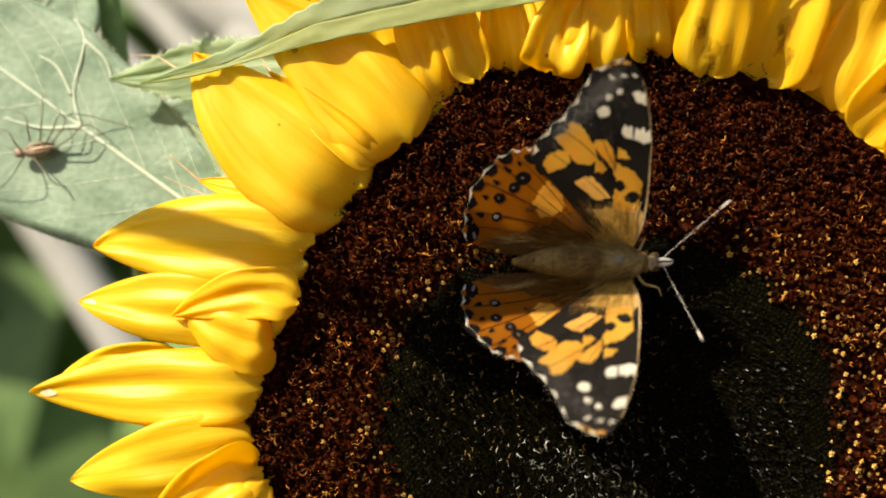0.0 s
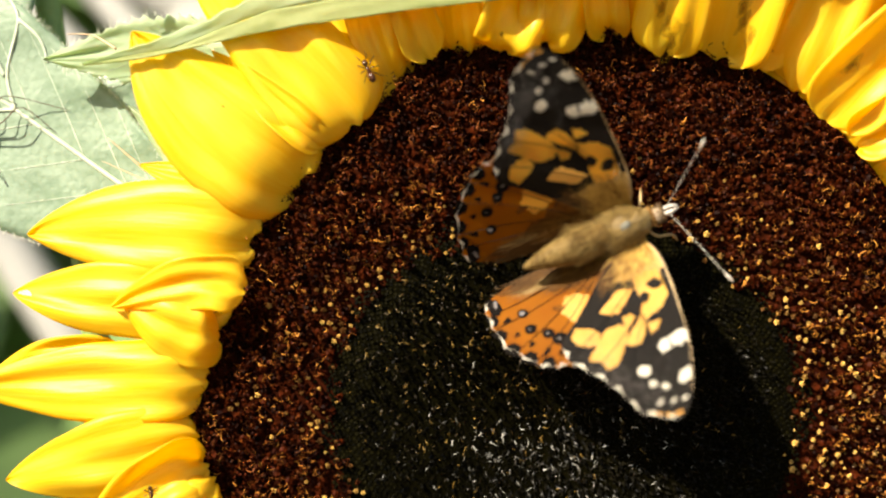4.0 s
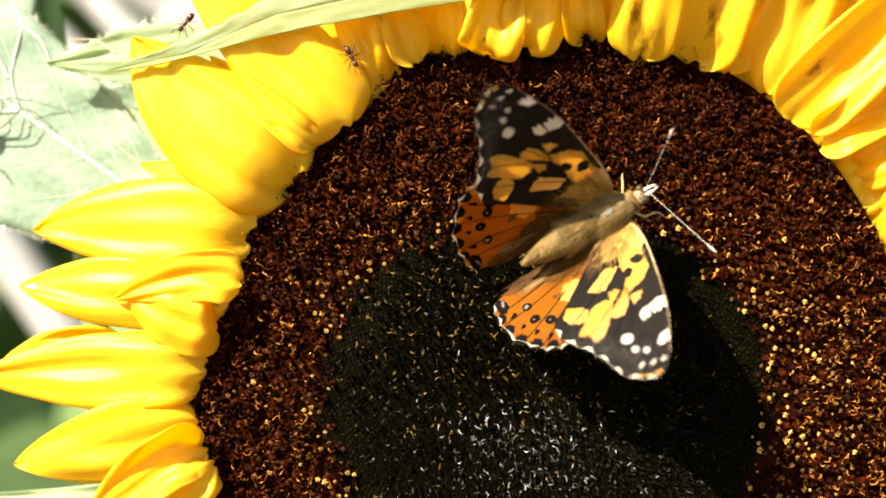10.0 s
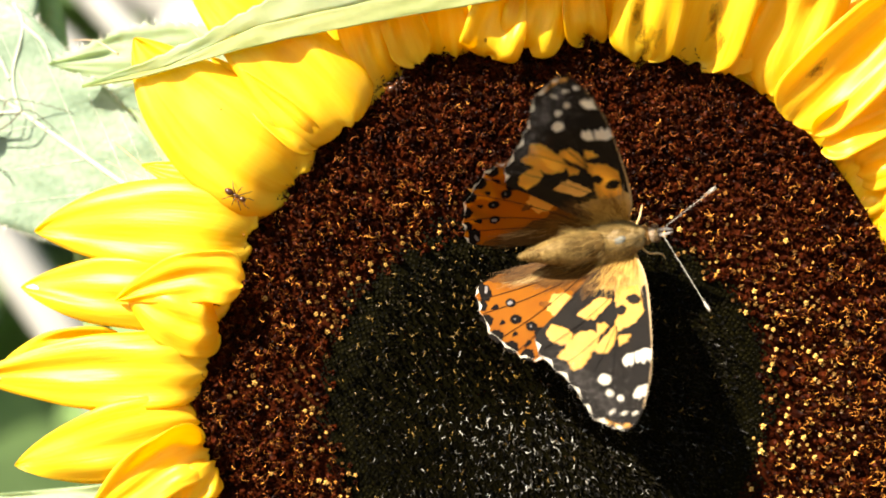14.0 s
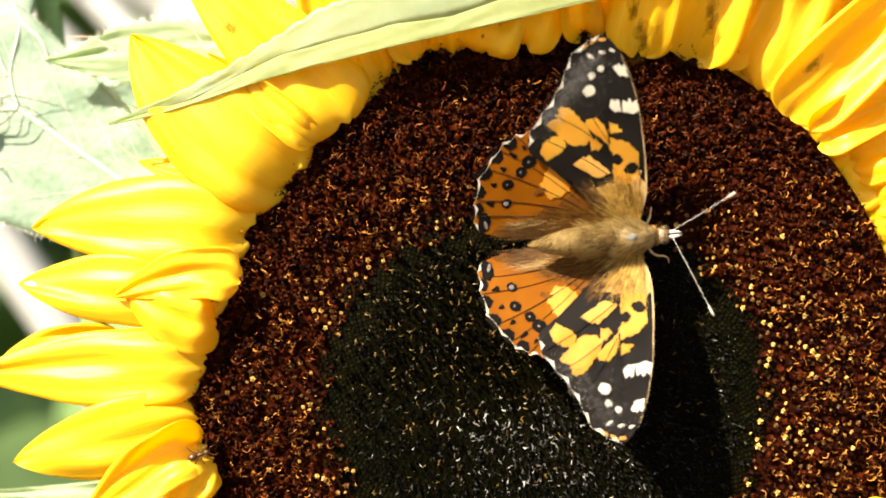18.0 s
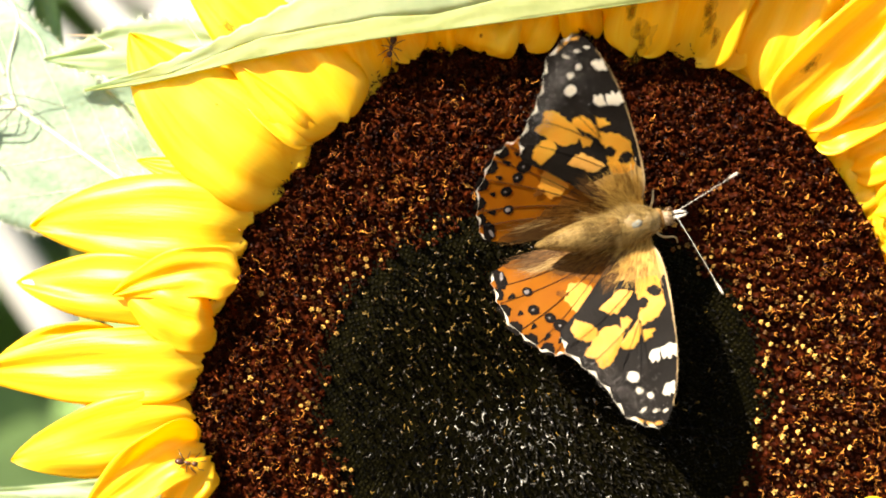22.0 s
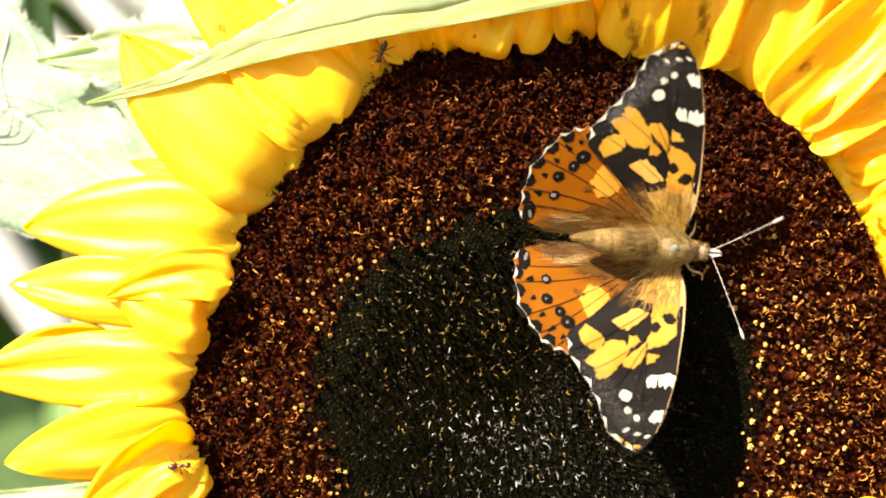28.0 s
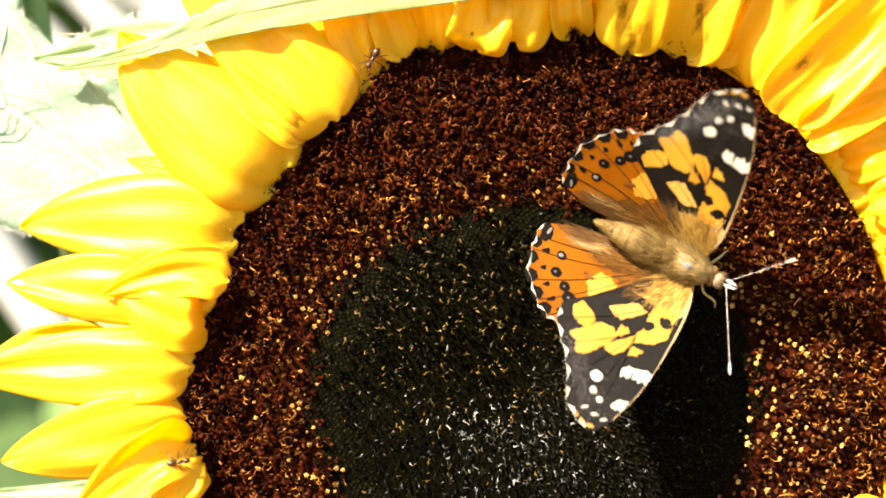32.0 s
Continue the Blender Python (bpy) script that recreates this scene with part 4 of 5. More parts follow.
HIND_DOTS = [(-216, 72, 7, 5), (-207, 105, 5, 5), (-189, 133, 5.5, 4.5), (-170, 156, 8, 4.5), (-150, 168, 5, 4)]
HIND_BLOTS = [(-231, 93, 7, 9), (-219, 127, 8, 10), (-197, 154, 8, 10), (-172, 175, 8, 9), (-236, 62, 6, 9), (-228, 36, 8, 14), (-128, 176, 7, 9), (-112, 160, 10, 7)]
wings = {}


def wing_veins(parent, lines, side, which, mat):
    for x0, y0, x1, y1 in lines:
        bm = bmesh.new()
        line = []
        for t in np.linspace(0, 1, 10):
            x, y = x0 + (x1 - x0) * t, y0 + (y1 - y0) * t + 6 * math.sin(t * 3.14)
            line.append(Vector((x, side * y, arch(x, y, which) + 1.0)) * W)
        tube(bm, line, 0.7 * W, 4)
        part("wing_vein", bm, M[mat], parent)


def fringe(outline, first, last, teeth, deep):
    """The pale fringe of a scalloped margin, widest in the bays between the teeth; outline as scalloped() gives it."""
    n = len(outline)
    cx, cy = sum(p[0] for p in outline) / n, sum(p[1] for p in outline) / n
    outer, inner = [], []
    for k in range(first * 6, last * 6 + 1):
        x, y = outline[k % n]
        t = (k / 6 - first) / (last - first)
        w = 0.35 + deep * abs(math.sin(t * teeth * math.pi)) ** 6 * (0.75 + 0.6 * noise.noise((t * 9, deep, 2)))
        d = math.hypot(cx - x, cy - y)
        outer.append((x, y)), inner.append((x + (cx - x) / d * w, y + (cy - y) / d * w))
    return outer, inner


def ribbon(outer, inner, side, which, lift):
    bm = bmesh.new()
    rows = [[bm.verts.new(Vector((x, side * y, arch(x, y, which) + lift)) * W) for x, y in line] for line in (outer, inner)]
    for k in range(len(outer) - 1):
        f = bm.faces.new((rows[0][k], rows[0][k + 1], rows[1][k + 1], rows[1][k]))
        f.normal_update()
        if f.normal.z < 0:
            f.normal_flip()
    return bm


def down(parent, name, count, spread, lengths, side, which, mat, label, heading=None, width=0.3):
    """Long fine hairs lying on the wing's root, from the first point of spread towards the second, with its jitter."""
    vs, fs = [], []
    for _ in range(count):
        (x0, y0), (x1, y1), (jx, jy) = spread
        k = rng.random()
        x, y = x0 + (x1 - x0) * k + rng.normal(0, jx), y0 + (y1 - y0) * k + rng.normal(0, jy)
        x, y = min(x, 24), max(y, 1)
        way = Vector((x - 24, y + 6, 0)).normalized() if which == "f" else Vector((-1.0, 0.06 + y / 190, 0)).normalized()
        if heading:
            way = Vector((*heading, 0)).normalized()
        length = rng.uniform(*lengths)
        bend = Vector((-way.y, way.x, 0)) * rng.normal(0, 0.08) * length
        p = Vector((x, y, 0))
        q, m = p + way * length + bend * 2, p + way * length * 0.5 + bend * 0.5
        q.y = max(q.y, 1)
        w = Vector((-way.y, way.x, 0)) * width
        lift = rng.uniform(0, 1.6)
        k = len(vs)
        for r, e, z in ((p, -1, 0.7), (p, 1, 0.7), (m, 1, 1.9), (q, 0, 1.0), (m, -1, 1.9)):
            s = r + w * e
            vs.append(Vector((s.x, side * s.y, arch(s.x, s.y, which) + z + lift)) * W)
        fs += [(k, k + 1, k + 2, k + 4), (k + 4, k + 2, k + 3)]
    raw(name, vs, fs, [M[mat]], parent, label=label, kind="stuff")


for side, word in ((1, "left"), (-1, "right")):
    fore_line, hind_line = scalloped(FOREWING, 9, 16, 7, 3.5), scalloped(HINDWING, 5, 12, 7, 5.5)
    fw = part("forewing", patch(fore_line, side, "f", 0, 1, thick=1.2, windows=FORE_ORANGE + FORE_WHITE), M["wing_black"], butterfly, "black forewing with orange patches and white spots near its tip")
    hw = part("hindwing", patch(hind_line, side, "h", 0, 1, thick=1.2), M["wing_rust"], butterfly, "orange hindwing with a row of black eyespots")
    wings["f", side], wings["h", side] = fw, hw
    for k, o in enumerate(FORE_ORANGE):
        part("orange_patch", patch(o, side, "f", 0.7, ragged=3.5), M["wing_ochre" if k == 1 else "wing_orange"], fw)
    for o in FORE_WHITE:
        part("white_spot", patch(o, side, "f", 0.7, ragged=1.8), M["wing_white"], fw)
    for x, y, a, b in ((11, 115, 12, 9), (-12, 132, 8, 9)):
        part("black_spot", patch(oval(x, y, a, b, 0.4), side, "f", 1.3, 3, ragged=3.0), M["wing_black"], fw)
    part("fringe", ribbon(*fringe(fore_line, 9, 16, 7, 9.0), side, "f", 1.4), M["wing_white"], fw, "cream fringe in the bays of the margin")
    for x, y in FORE_TIP:
        part("tip_spot", patch(oval(x, y, 6, 2.6, along(FOREWING, x, y)), side, "f", 0.7, 2, ragged=1.5), M["wing_ochre"], fw)
    part("wing_root", patch([(14, 14), (26, 40), (31, 84), (20, 96), (-18, 88), (-30, 84), (-46, 82), (-62, 82), (-40, 62), (-14, 34), (-6, 6), (4, 2)], side, "f", 0.5, ragged=5.0), M["wing_tan"], fw, "golden tan downy wing root")
    edge = [(22, 30), (30, 38), (37, 71), (37.4, 116), (32.6, 175), (26.6, 224), (15.6, 272), (-0.4, 314)]
    edge = [(p.x, p.y) for p in smooth_line([(x, y, 0) for x, y in edge], 6)]
    part("leading_edge", ribbon(edge, [(x - (3.4 if y < 110 else max(1.0, 3.4 - (y - 110) / 40)), y) for x, y in edge], side, "f", 1.2), M["wing_edge"], fw, "thin pale leading edge")
    wing_veins(fw, ((-24, 160, -60, 335), (-24, 160, -102, 280), (-24, 150, -130, 225), (-20, 100, -150, 185), (-24, 175, -30, 340)), side, "f", "wing_black")
    wing_veins(fw, ((4, 16, -20, 96), (10, 18, 18, 100), (14, 20, 28, 110)), side, "f", "wing_edge")
    down(fw, "wing_down", 1500, ((4, 10), (-8, 66), (16, 12)), (14, 34), side, "f", "fur", "fine golden hairs")
    down(fw, "fold_down", 220, ((-20, 30), (-62, 84), (7, 7)), (14, 30), side, "f", "fur_brown", "grey-brown hairs along the hind edge")
    # pale margin scales, thickened to colour in the wing's grey sheen
    down(fw, "scale_dust", 900, ((-128, 200), (-42, 318), (11, 11)), (1.2, 3), side, "f", "wing_sheen_dust", "pale scales that also imitate the wing's grey sheen", (-0.5, 0.85), 0.22)
    down(fw, "scale_dust", 130, ((-46, 235), (-20, 305), (15, 18)), (1.2, 3), side, "f", "wing_sheen_dust", "pale scales that also imitate the wing's grey sheen", (-0.3, 0.95), 0.18)
    part("wing_root", patch([(10, 2), (14, 30), (0, 60), (-30, 84), (-62, 80), (-96, 58), (-136, 40), (-186, 26), (-210, 14), (-155, 6), (-50, 2)], side, "h", 0.5, ragged=7.0), M["wing_brown"], hw, "tan hairy inner half")
    part("orange_patch", patch([(-112, 73), (-88, 76), (-71, 92), (-84, 120), (-100, 135), (-116, 116), (-124, 96)], side, "h", 0.9, ragged=8.0), M["wing_orange"], hw, "lighter orange patch")
    part("dark_patch", patch([(-46, 96), (-30, 118), (-74, 160), (-92, 156), (-80, 128)], side, "h", 0.9, ragged=6.0), M["wing_brown"], hw)
    part("dark_patch", patch(oval(-128, 87, 11, 5, 0.4), side, "h", 1.2, ragged=4.0), M["wing_brown"], hw)
    for x, y, r, grey in HIND_EYES:
        eye = part("eyespot", patch(oval(x, y, r * 1.05, r * 0.92, 0.6), side, "h", 0.8, 3, ragged=1.4), M["spot_black"], hw)
        part("eyespot_centre", patch(oval(x - 1, y, r * (0.55 if grey else 0.2), r * (0.5 if grey else 0.18)), side, "h", 1.4, 3), M["eye_grey"], hw)
    for x, y, a, b in HIND_DOTS:
        turn = math.atan2(y, x)
        c, s = math.cos(turn), math.sin(turn)
        tri = [(x + (a * p) * c - (b * q) * s, y + (a * p) * s + (b * q) * c) for p, q in ((1, -0.25), (1, 0.25), (-0.8, 1), (-0.8, -1))]
        part("black_spot", patch(tri, side, "h", 0.8, 3), M["spot_black"], hw)
    for x, y, a, b in HIND_BLOTS:
        turn = math.atan2(y, x + 60)
        c, s = math.cos(turn), math.sin(turn)
        tri = [(x + (a * p) * c - (b * q) * s, y + (a * p) * s + (b * q) * c) for p, q in ((1.35, -1.15), (1.35, 1.15), (0.1, 1.3), (-1.05, 0.6), (-1.05, -0.6), (0.1, -1.3))]
        part("rim_blot", patch(tri, side, "h", 0.8, 3, ragged=2.5), M["spot_black"], hw)
    part("eyespot_centre", patch(oval(-226, 32, 3, 8, 0.2), side, "h", 1.4, 3), M["eye_grey"], hw, "blue-grey bar in the corner spot")
    part("fringe", ribbon(*fringe(hind_line, 5, 13, 7, 6.0), side, "h", 1.5), M["wing_white"], hw, "cream scalloped fringe")
    wing_veins(hw, ((-60, 40, -238, 80), (-60, 50, -215, 136), (-60, 62, -188, 165), (-60, 74, -160, 186), (-70, 24, -242, 50)), side, "h", "wing_black")
    down(hw, "wing_down", 1700, ((-2, 14), (-92, 26), (14, 10)), (26, 64), side, "h", "fur_dark", "long golden tan hairs")
    # dark hairs put the body's shade on the hindwing into colour
    down(hw, "fold_down", 900, ((-50, 8), (-150, 14), (14, 9)), (30, 60), side, "h", "fur_brown", "brown hairs coloured dark for the abdomen's shade", (-1, 0.05))
    down(hw, "pale_down", 90, ((-70, 20), (-140, 27), (14, 5)), (34, 66), side, "h", "fur_pale", "pale cream hairs", (-1, 0.10))

bm = bmesh.new()
blob(bm, Vector((12, 0, 30)) * W, Vector((50, 31, 30)) * W, seg=24, rough=0.12)
part("thorax", bm, M["thorax"], butterfly, "downy olive-gold thorax")
bm = bmesh.new()
blob(bm, Vector((14, 1, 55)) * W, Vector((13, 8, 7)) * W, turn=(0, 0, 15), seg=16, rough=0.25)
part("bare_spot", bm, M["thorax_sheen"], butterfly, "shiny grey-blue bare spot on the back")


def spine(t):
    return 38 + 22 * math.sin(min(t * 1.5, 1.0) * math.pi / 2) - 4 * t


def girth(t):
    return (23.0 + 2.5 * math.sin(min(t / 0.6, 1) * math.pi)) * (1 - max(0, (t - 0.52) / 0.48) ** 1.5 * 0.93)


bm = bmesh.new()
line = [Vector((-20 - 146 * k / 63, 0, spine(k / 63))) * W for k in range(64)]
radii = [(girth(k / 63) - 1.0 * (abs(math.sin(k * math.pi / 8)) < 0.3)) * W for k in range(64)]
tube(bm, line, radii, 20)
for f in bm.faces:
    t = (-f.calc_center_median().x / W - 20) / 146
    f.material_index = 1 if 0.34 < t < 0.70 and (t * 63 / 8) % 1 > 0.14 else 0
part("abdomen", bm, [M["abdomen"], M["abdomen_pale"]], butterfly, "olive-brown abdomen with pale cream rings")
bm = bmesh.new()
blob(bm, Vector((58, 0, 25)) * W, Vector((8, 18, 15)) * W, seg=20, rough=0.3)
part("collar", bm, M["collar"], butterfly, "rust-brown furry collar")
head = bmesh.new()
blob(head, Vector((71, 0, 25)) * W, Vector((11, 14, 12)) * W, seg=20, rough=0.3)
head = part("head", head, M["head"], butterfly, "small furry grey-brown head")
for s in (-1, 1):
    bm = bmesh.new()
    blob(bm, Vector((76, 11 * s, 27)) * W, Vector((7, 6, 8)) * W, seg=16)
    part("eye", bm, M["eye"], head, "dark round eye")
    bm = bmesh.new()
    tube(bm, [Vector(p) * W for p in ((78, 4 * s, 24), (90, 4.5 * s, 27), (99, 3.5 * s, 28), (106, 1.5 * s, 27))], [3.6 * W, 3.2 * W, 2.2 * W, 0.5 * W], 8)
    part("palp", bm, M["palp"], head, "pale grey pointed palp")
antennae = {}
for s in (1, -1):      # built along +x from the head, keyed below
    bm = bmesh.new()
    L = 154.0
    line = [Vector((L * k / 40, 0, 3 * math.sin(k / 40 * 3.1))) * W for k in range(41)]
    radii = [(0.42 + 0.08 * (k % 2) + (1.9 * math.sin((k - 34) / 6.4 * math.pi) if k > 34 else 0)) * W for k in range(41)]
    tube(bm, line, radii, 7)
    antennae[s] = part("antenna", bm, M["antenna"], butterfly, "thin pale ringed antenna with a white club")
for s, pts in ((1, ((46, 18, 8), (54, 32, 10), (58, 42, 0), (62, 50, -14))), (-1, ((46, -18, 8), (58, -34, 8), (80, -40, 0), (86, -52, -16))), (1, ((20, 18, 2), (34, 40, -4), (36, 62, -26))), (-1, ((20, -18, 2), (36, -34, -4), (40, -50, -26)))):
    bm = bmesh.new()
    line = smooth_line([Vector(p) * W for p in pts], 5)
    tube(bm, line, [(2.6 - 1.6 * k / len(line)) * W for k in range(len(line))], 6)
    part("leg", bm, M["leg"], butterfly, "thin ochre leg")
vs, fs = [], []
for _ in range(4200):
    a, t = rng.uniform(0.1, math.pi - 0.1), rng.uniform(-0.97, 0.97)
    n = Vector((t, math.cos(a) * math.sqrt(1 - t * t), math.sin(a) * math.sqrt(1 - t * t)))
    if n.z > 0.80 and -0.3 < n.x < 0.5 and rng.random() < 0.7:
        continue
    p = Vector((12 + n.x * 49, n.y * 30, 30 + n.z * 29))
    way = (Vector((-1, n.y * 0.8, n.z * 0.3)) + Vector(rng.normal(0, 0.22, 3))).normalized()
    q = p + way * rng.uniform(9, 30)
    w = way.cross(n).normalized() * 0.36
    k = len(vs)
    vs += [(p - w) * W, (p + w) * W, q * W]
    fs.append((k, k + 1, k + 2))
for _ in range(700):      # ruff round the collar and head
    a, x = rng.uniform(0, math.pi), rng.uniform(48, 78)
    n = Vector((0, math.cos(a), math.sin(a)))
    p = Vector((x, 0, 25)) + Vector((0, n.y * (17 if x < 66 else 13), n.z * (14 if x < 66 else 11)))
    way = (Vector((0.5 if x > 66 else -0.4, n.y, n.z)) + Vector(rng.normal(0, 0.35, 3))).normalized()
    w = way.cross(Vector((1, 0, 0))).normalized() * 0.4
    k = len(vs)
    vs += [(p - w) * W, (p + w) * W, (p + way * rng.uniform(3, 7)) * W]
    fs.append((k, k + 1, k + 2))
for _ in range(2600):      # short down on the abdomen
    a, t = rng.uniform(0.1, math.pi - 0.1), rng.uniform(0, 0.97) ** 1.3
    n = Vector((0, math.cos(a), math.sin(a)))
    p = Vector((-20 - 146 * t, 0, spine(t))) + n * girth(t)
    way = (Vector((-1, n.y * 0.25, n.z * 0.25)) + Vector(rng.normal(0, 0.2, 3))).normalized()
    w = way.cross(n).normalized() * 0.35
    k = len(vs)
    vs += [(p - w) * W, (p + w) * W, (p + way * (rng.uniform(20, 50) if t < 0.3 else rng.uniform(3, 8))) * W]
    fs.append((k, k + 1, k + 2))
raw("body_hair", vs, fs, [M["fur_body"]], butterfly, label="golden-brown body hair", kind="stuff")


# ---- ants and the harvestman ----
def make_ant():
    ant = thing("ant", "small dark reddish-brown ant on the flower", "ant", group="ants on the petals")
    for name, c, s in (("abdomen", (-13, 0, 7), (9, 6, 6)), ("thorax", (1, 0, 7), (7, 3.2, 3.4)), ("head", (13, 0, 7), (6, 5, 4.4))):
        bm = bmesh.new()
        blob(bm, Vector(c) * U, Vector(s) * U, seg=14)
        part(name, bm, M["ant"], ant)
    for k, (x, fx) in enumerate(((4, 15), (1, 0), (-2, -17))):
        for s in (-1, 1):
            bm = bmesh.new()
            tube(bm, [Vector(p) * U for p in ((x, 2 * s, 6), (x + fx * 0.45, 9 * s, 11), (x + fx * 0.8, 15 * s, 3), (x + fx, 19 * s, 0.3))], [1.0 * U, 0.9 * U, 0.7 * U, 0.4 * U], 5)
            part("leg", bm, M["ant"], ant)
    for s in (-1, 1):
        bm = bmesh.new()
        tube(bm, [Vector(p) * U for p in ((17, 2 * s, 8), (22, 7 * s, 11), (31, 8 * s, 7))], [0.7 * U, 0.6 * U, 0.5 * U], 5)
        part("antenna", bm, M["ant"], ant)
    return ant


ants = [make_ant()]
ants += [copy_thing(ants[0], Matrix()) for _ in range(2)]

harvestman = thing("harvestman", "brown long-legged harvestman resting on the leaf", "harvestman")
hu, hv, hd = -38, 238, 168
bm = bmesh.new()
blob(bm, at(hu, hv, hd), Vector((31, 16, 15)) * U, turn=(0, -12, 0), seg=24, rough=0.12)
part("body", bm, M["spider"], harvestman, "mottled brown oval body")
for k, off in enumerate((-7, 0, 7)):
    bm = bmesh.new()
    tube(bm, smooth_line([at(hu - 26, hv + 4 + off * 0.5, hd - 8), at(hu - 8, hv + off - 1, hd - 15), at(hu + 10, hv - 4 + off, hd - 14), at(hu + 27, hv - 6 + off * 0.5, hd - 6)], 5), [1.2 * U] + [2.2 * U] * 14 + [0.8 * U], 5)
    part("back_stripe", bm, M["spider_leg" if off else "dry"], harvestman, "dark stripe" if off else "pale stripe along the back")
bm = bmesh.new()
blob(bm, at(hu - 34, hv + 6, hd), Vector((12, 10, 10)) * U, seg=14)
part("head", bm, M["spider"], harvestman)
for x, y, kx, ky, ex, ey in ((-30, 6, -60, -34, -92, -30), (-16, -14, -26, -60, -52, -70), (2, -16, 6, -80, 4, -104), (14, -14, 38, -62, 80, -50), (22, -8, 62, -64, 168, -40), (20, 4, 90, -44, 150, 2), (-12, 12, 30, 60, 52, 66), (-26, 12, -50, 50, -80, 80)):
    bm = bmesh.new()
    line = smooth_line([at(hu + x, hv + y, hd - 4), at(hu + (x + kx) / 2, hv + (y + ky) / 2, hd - 26), at(hu + kx, hv + ky, hd - 22), at(hu + ex, hv + ey, hd + 4)], 6)
    tube(bm, line, [(1.7 - 1.1 * k / len(line)) * U for k in range(len(line))], 5)
    part("leg", bm, M["spider_leg"], harvestman, "long thin dark leg")


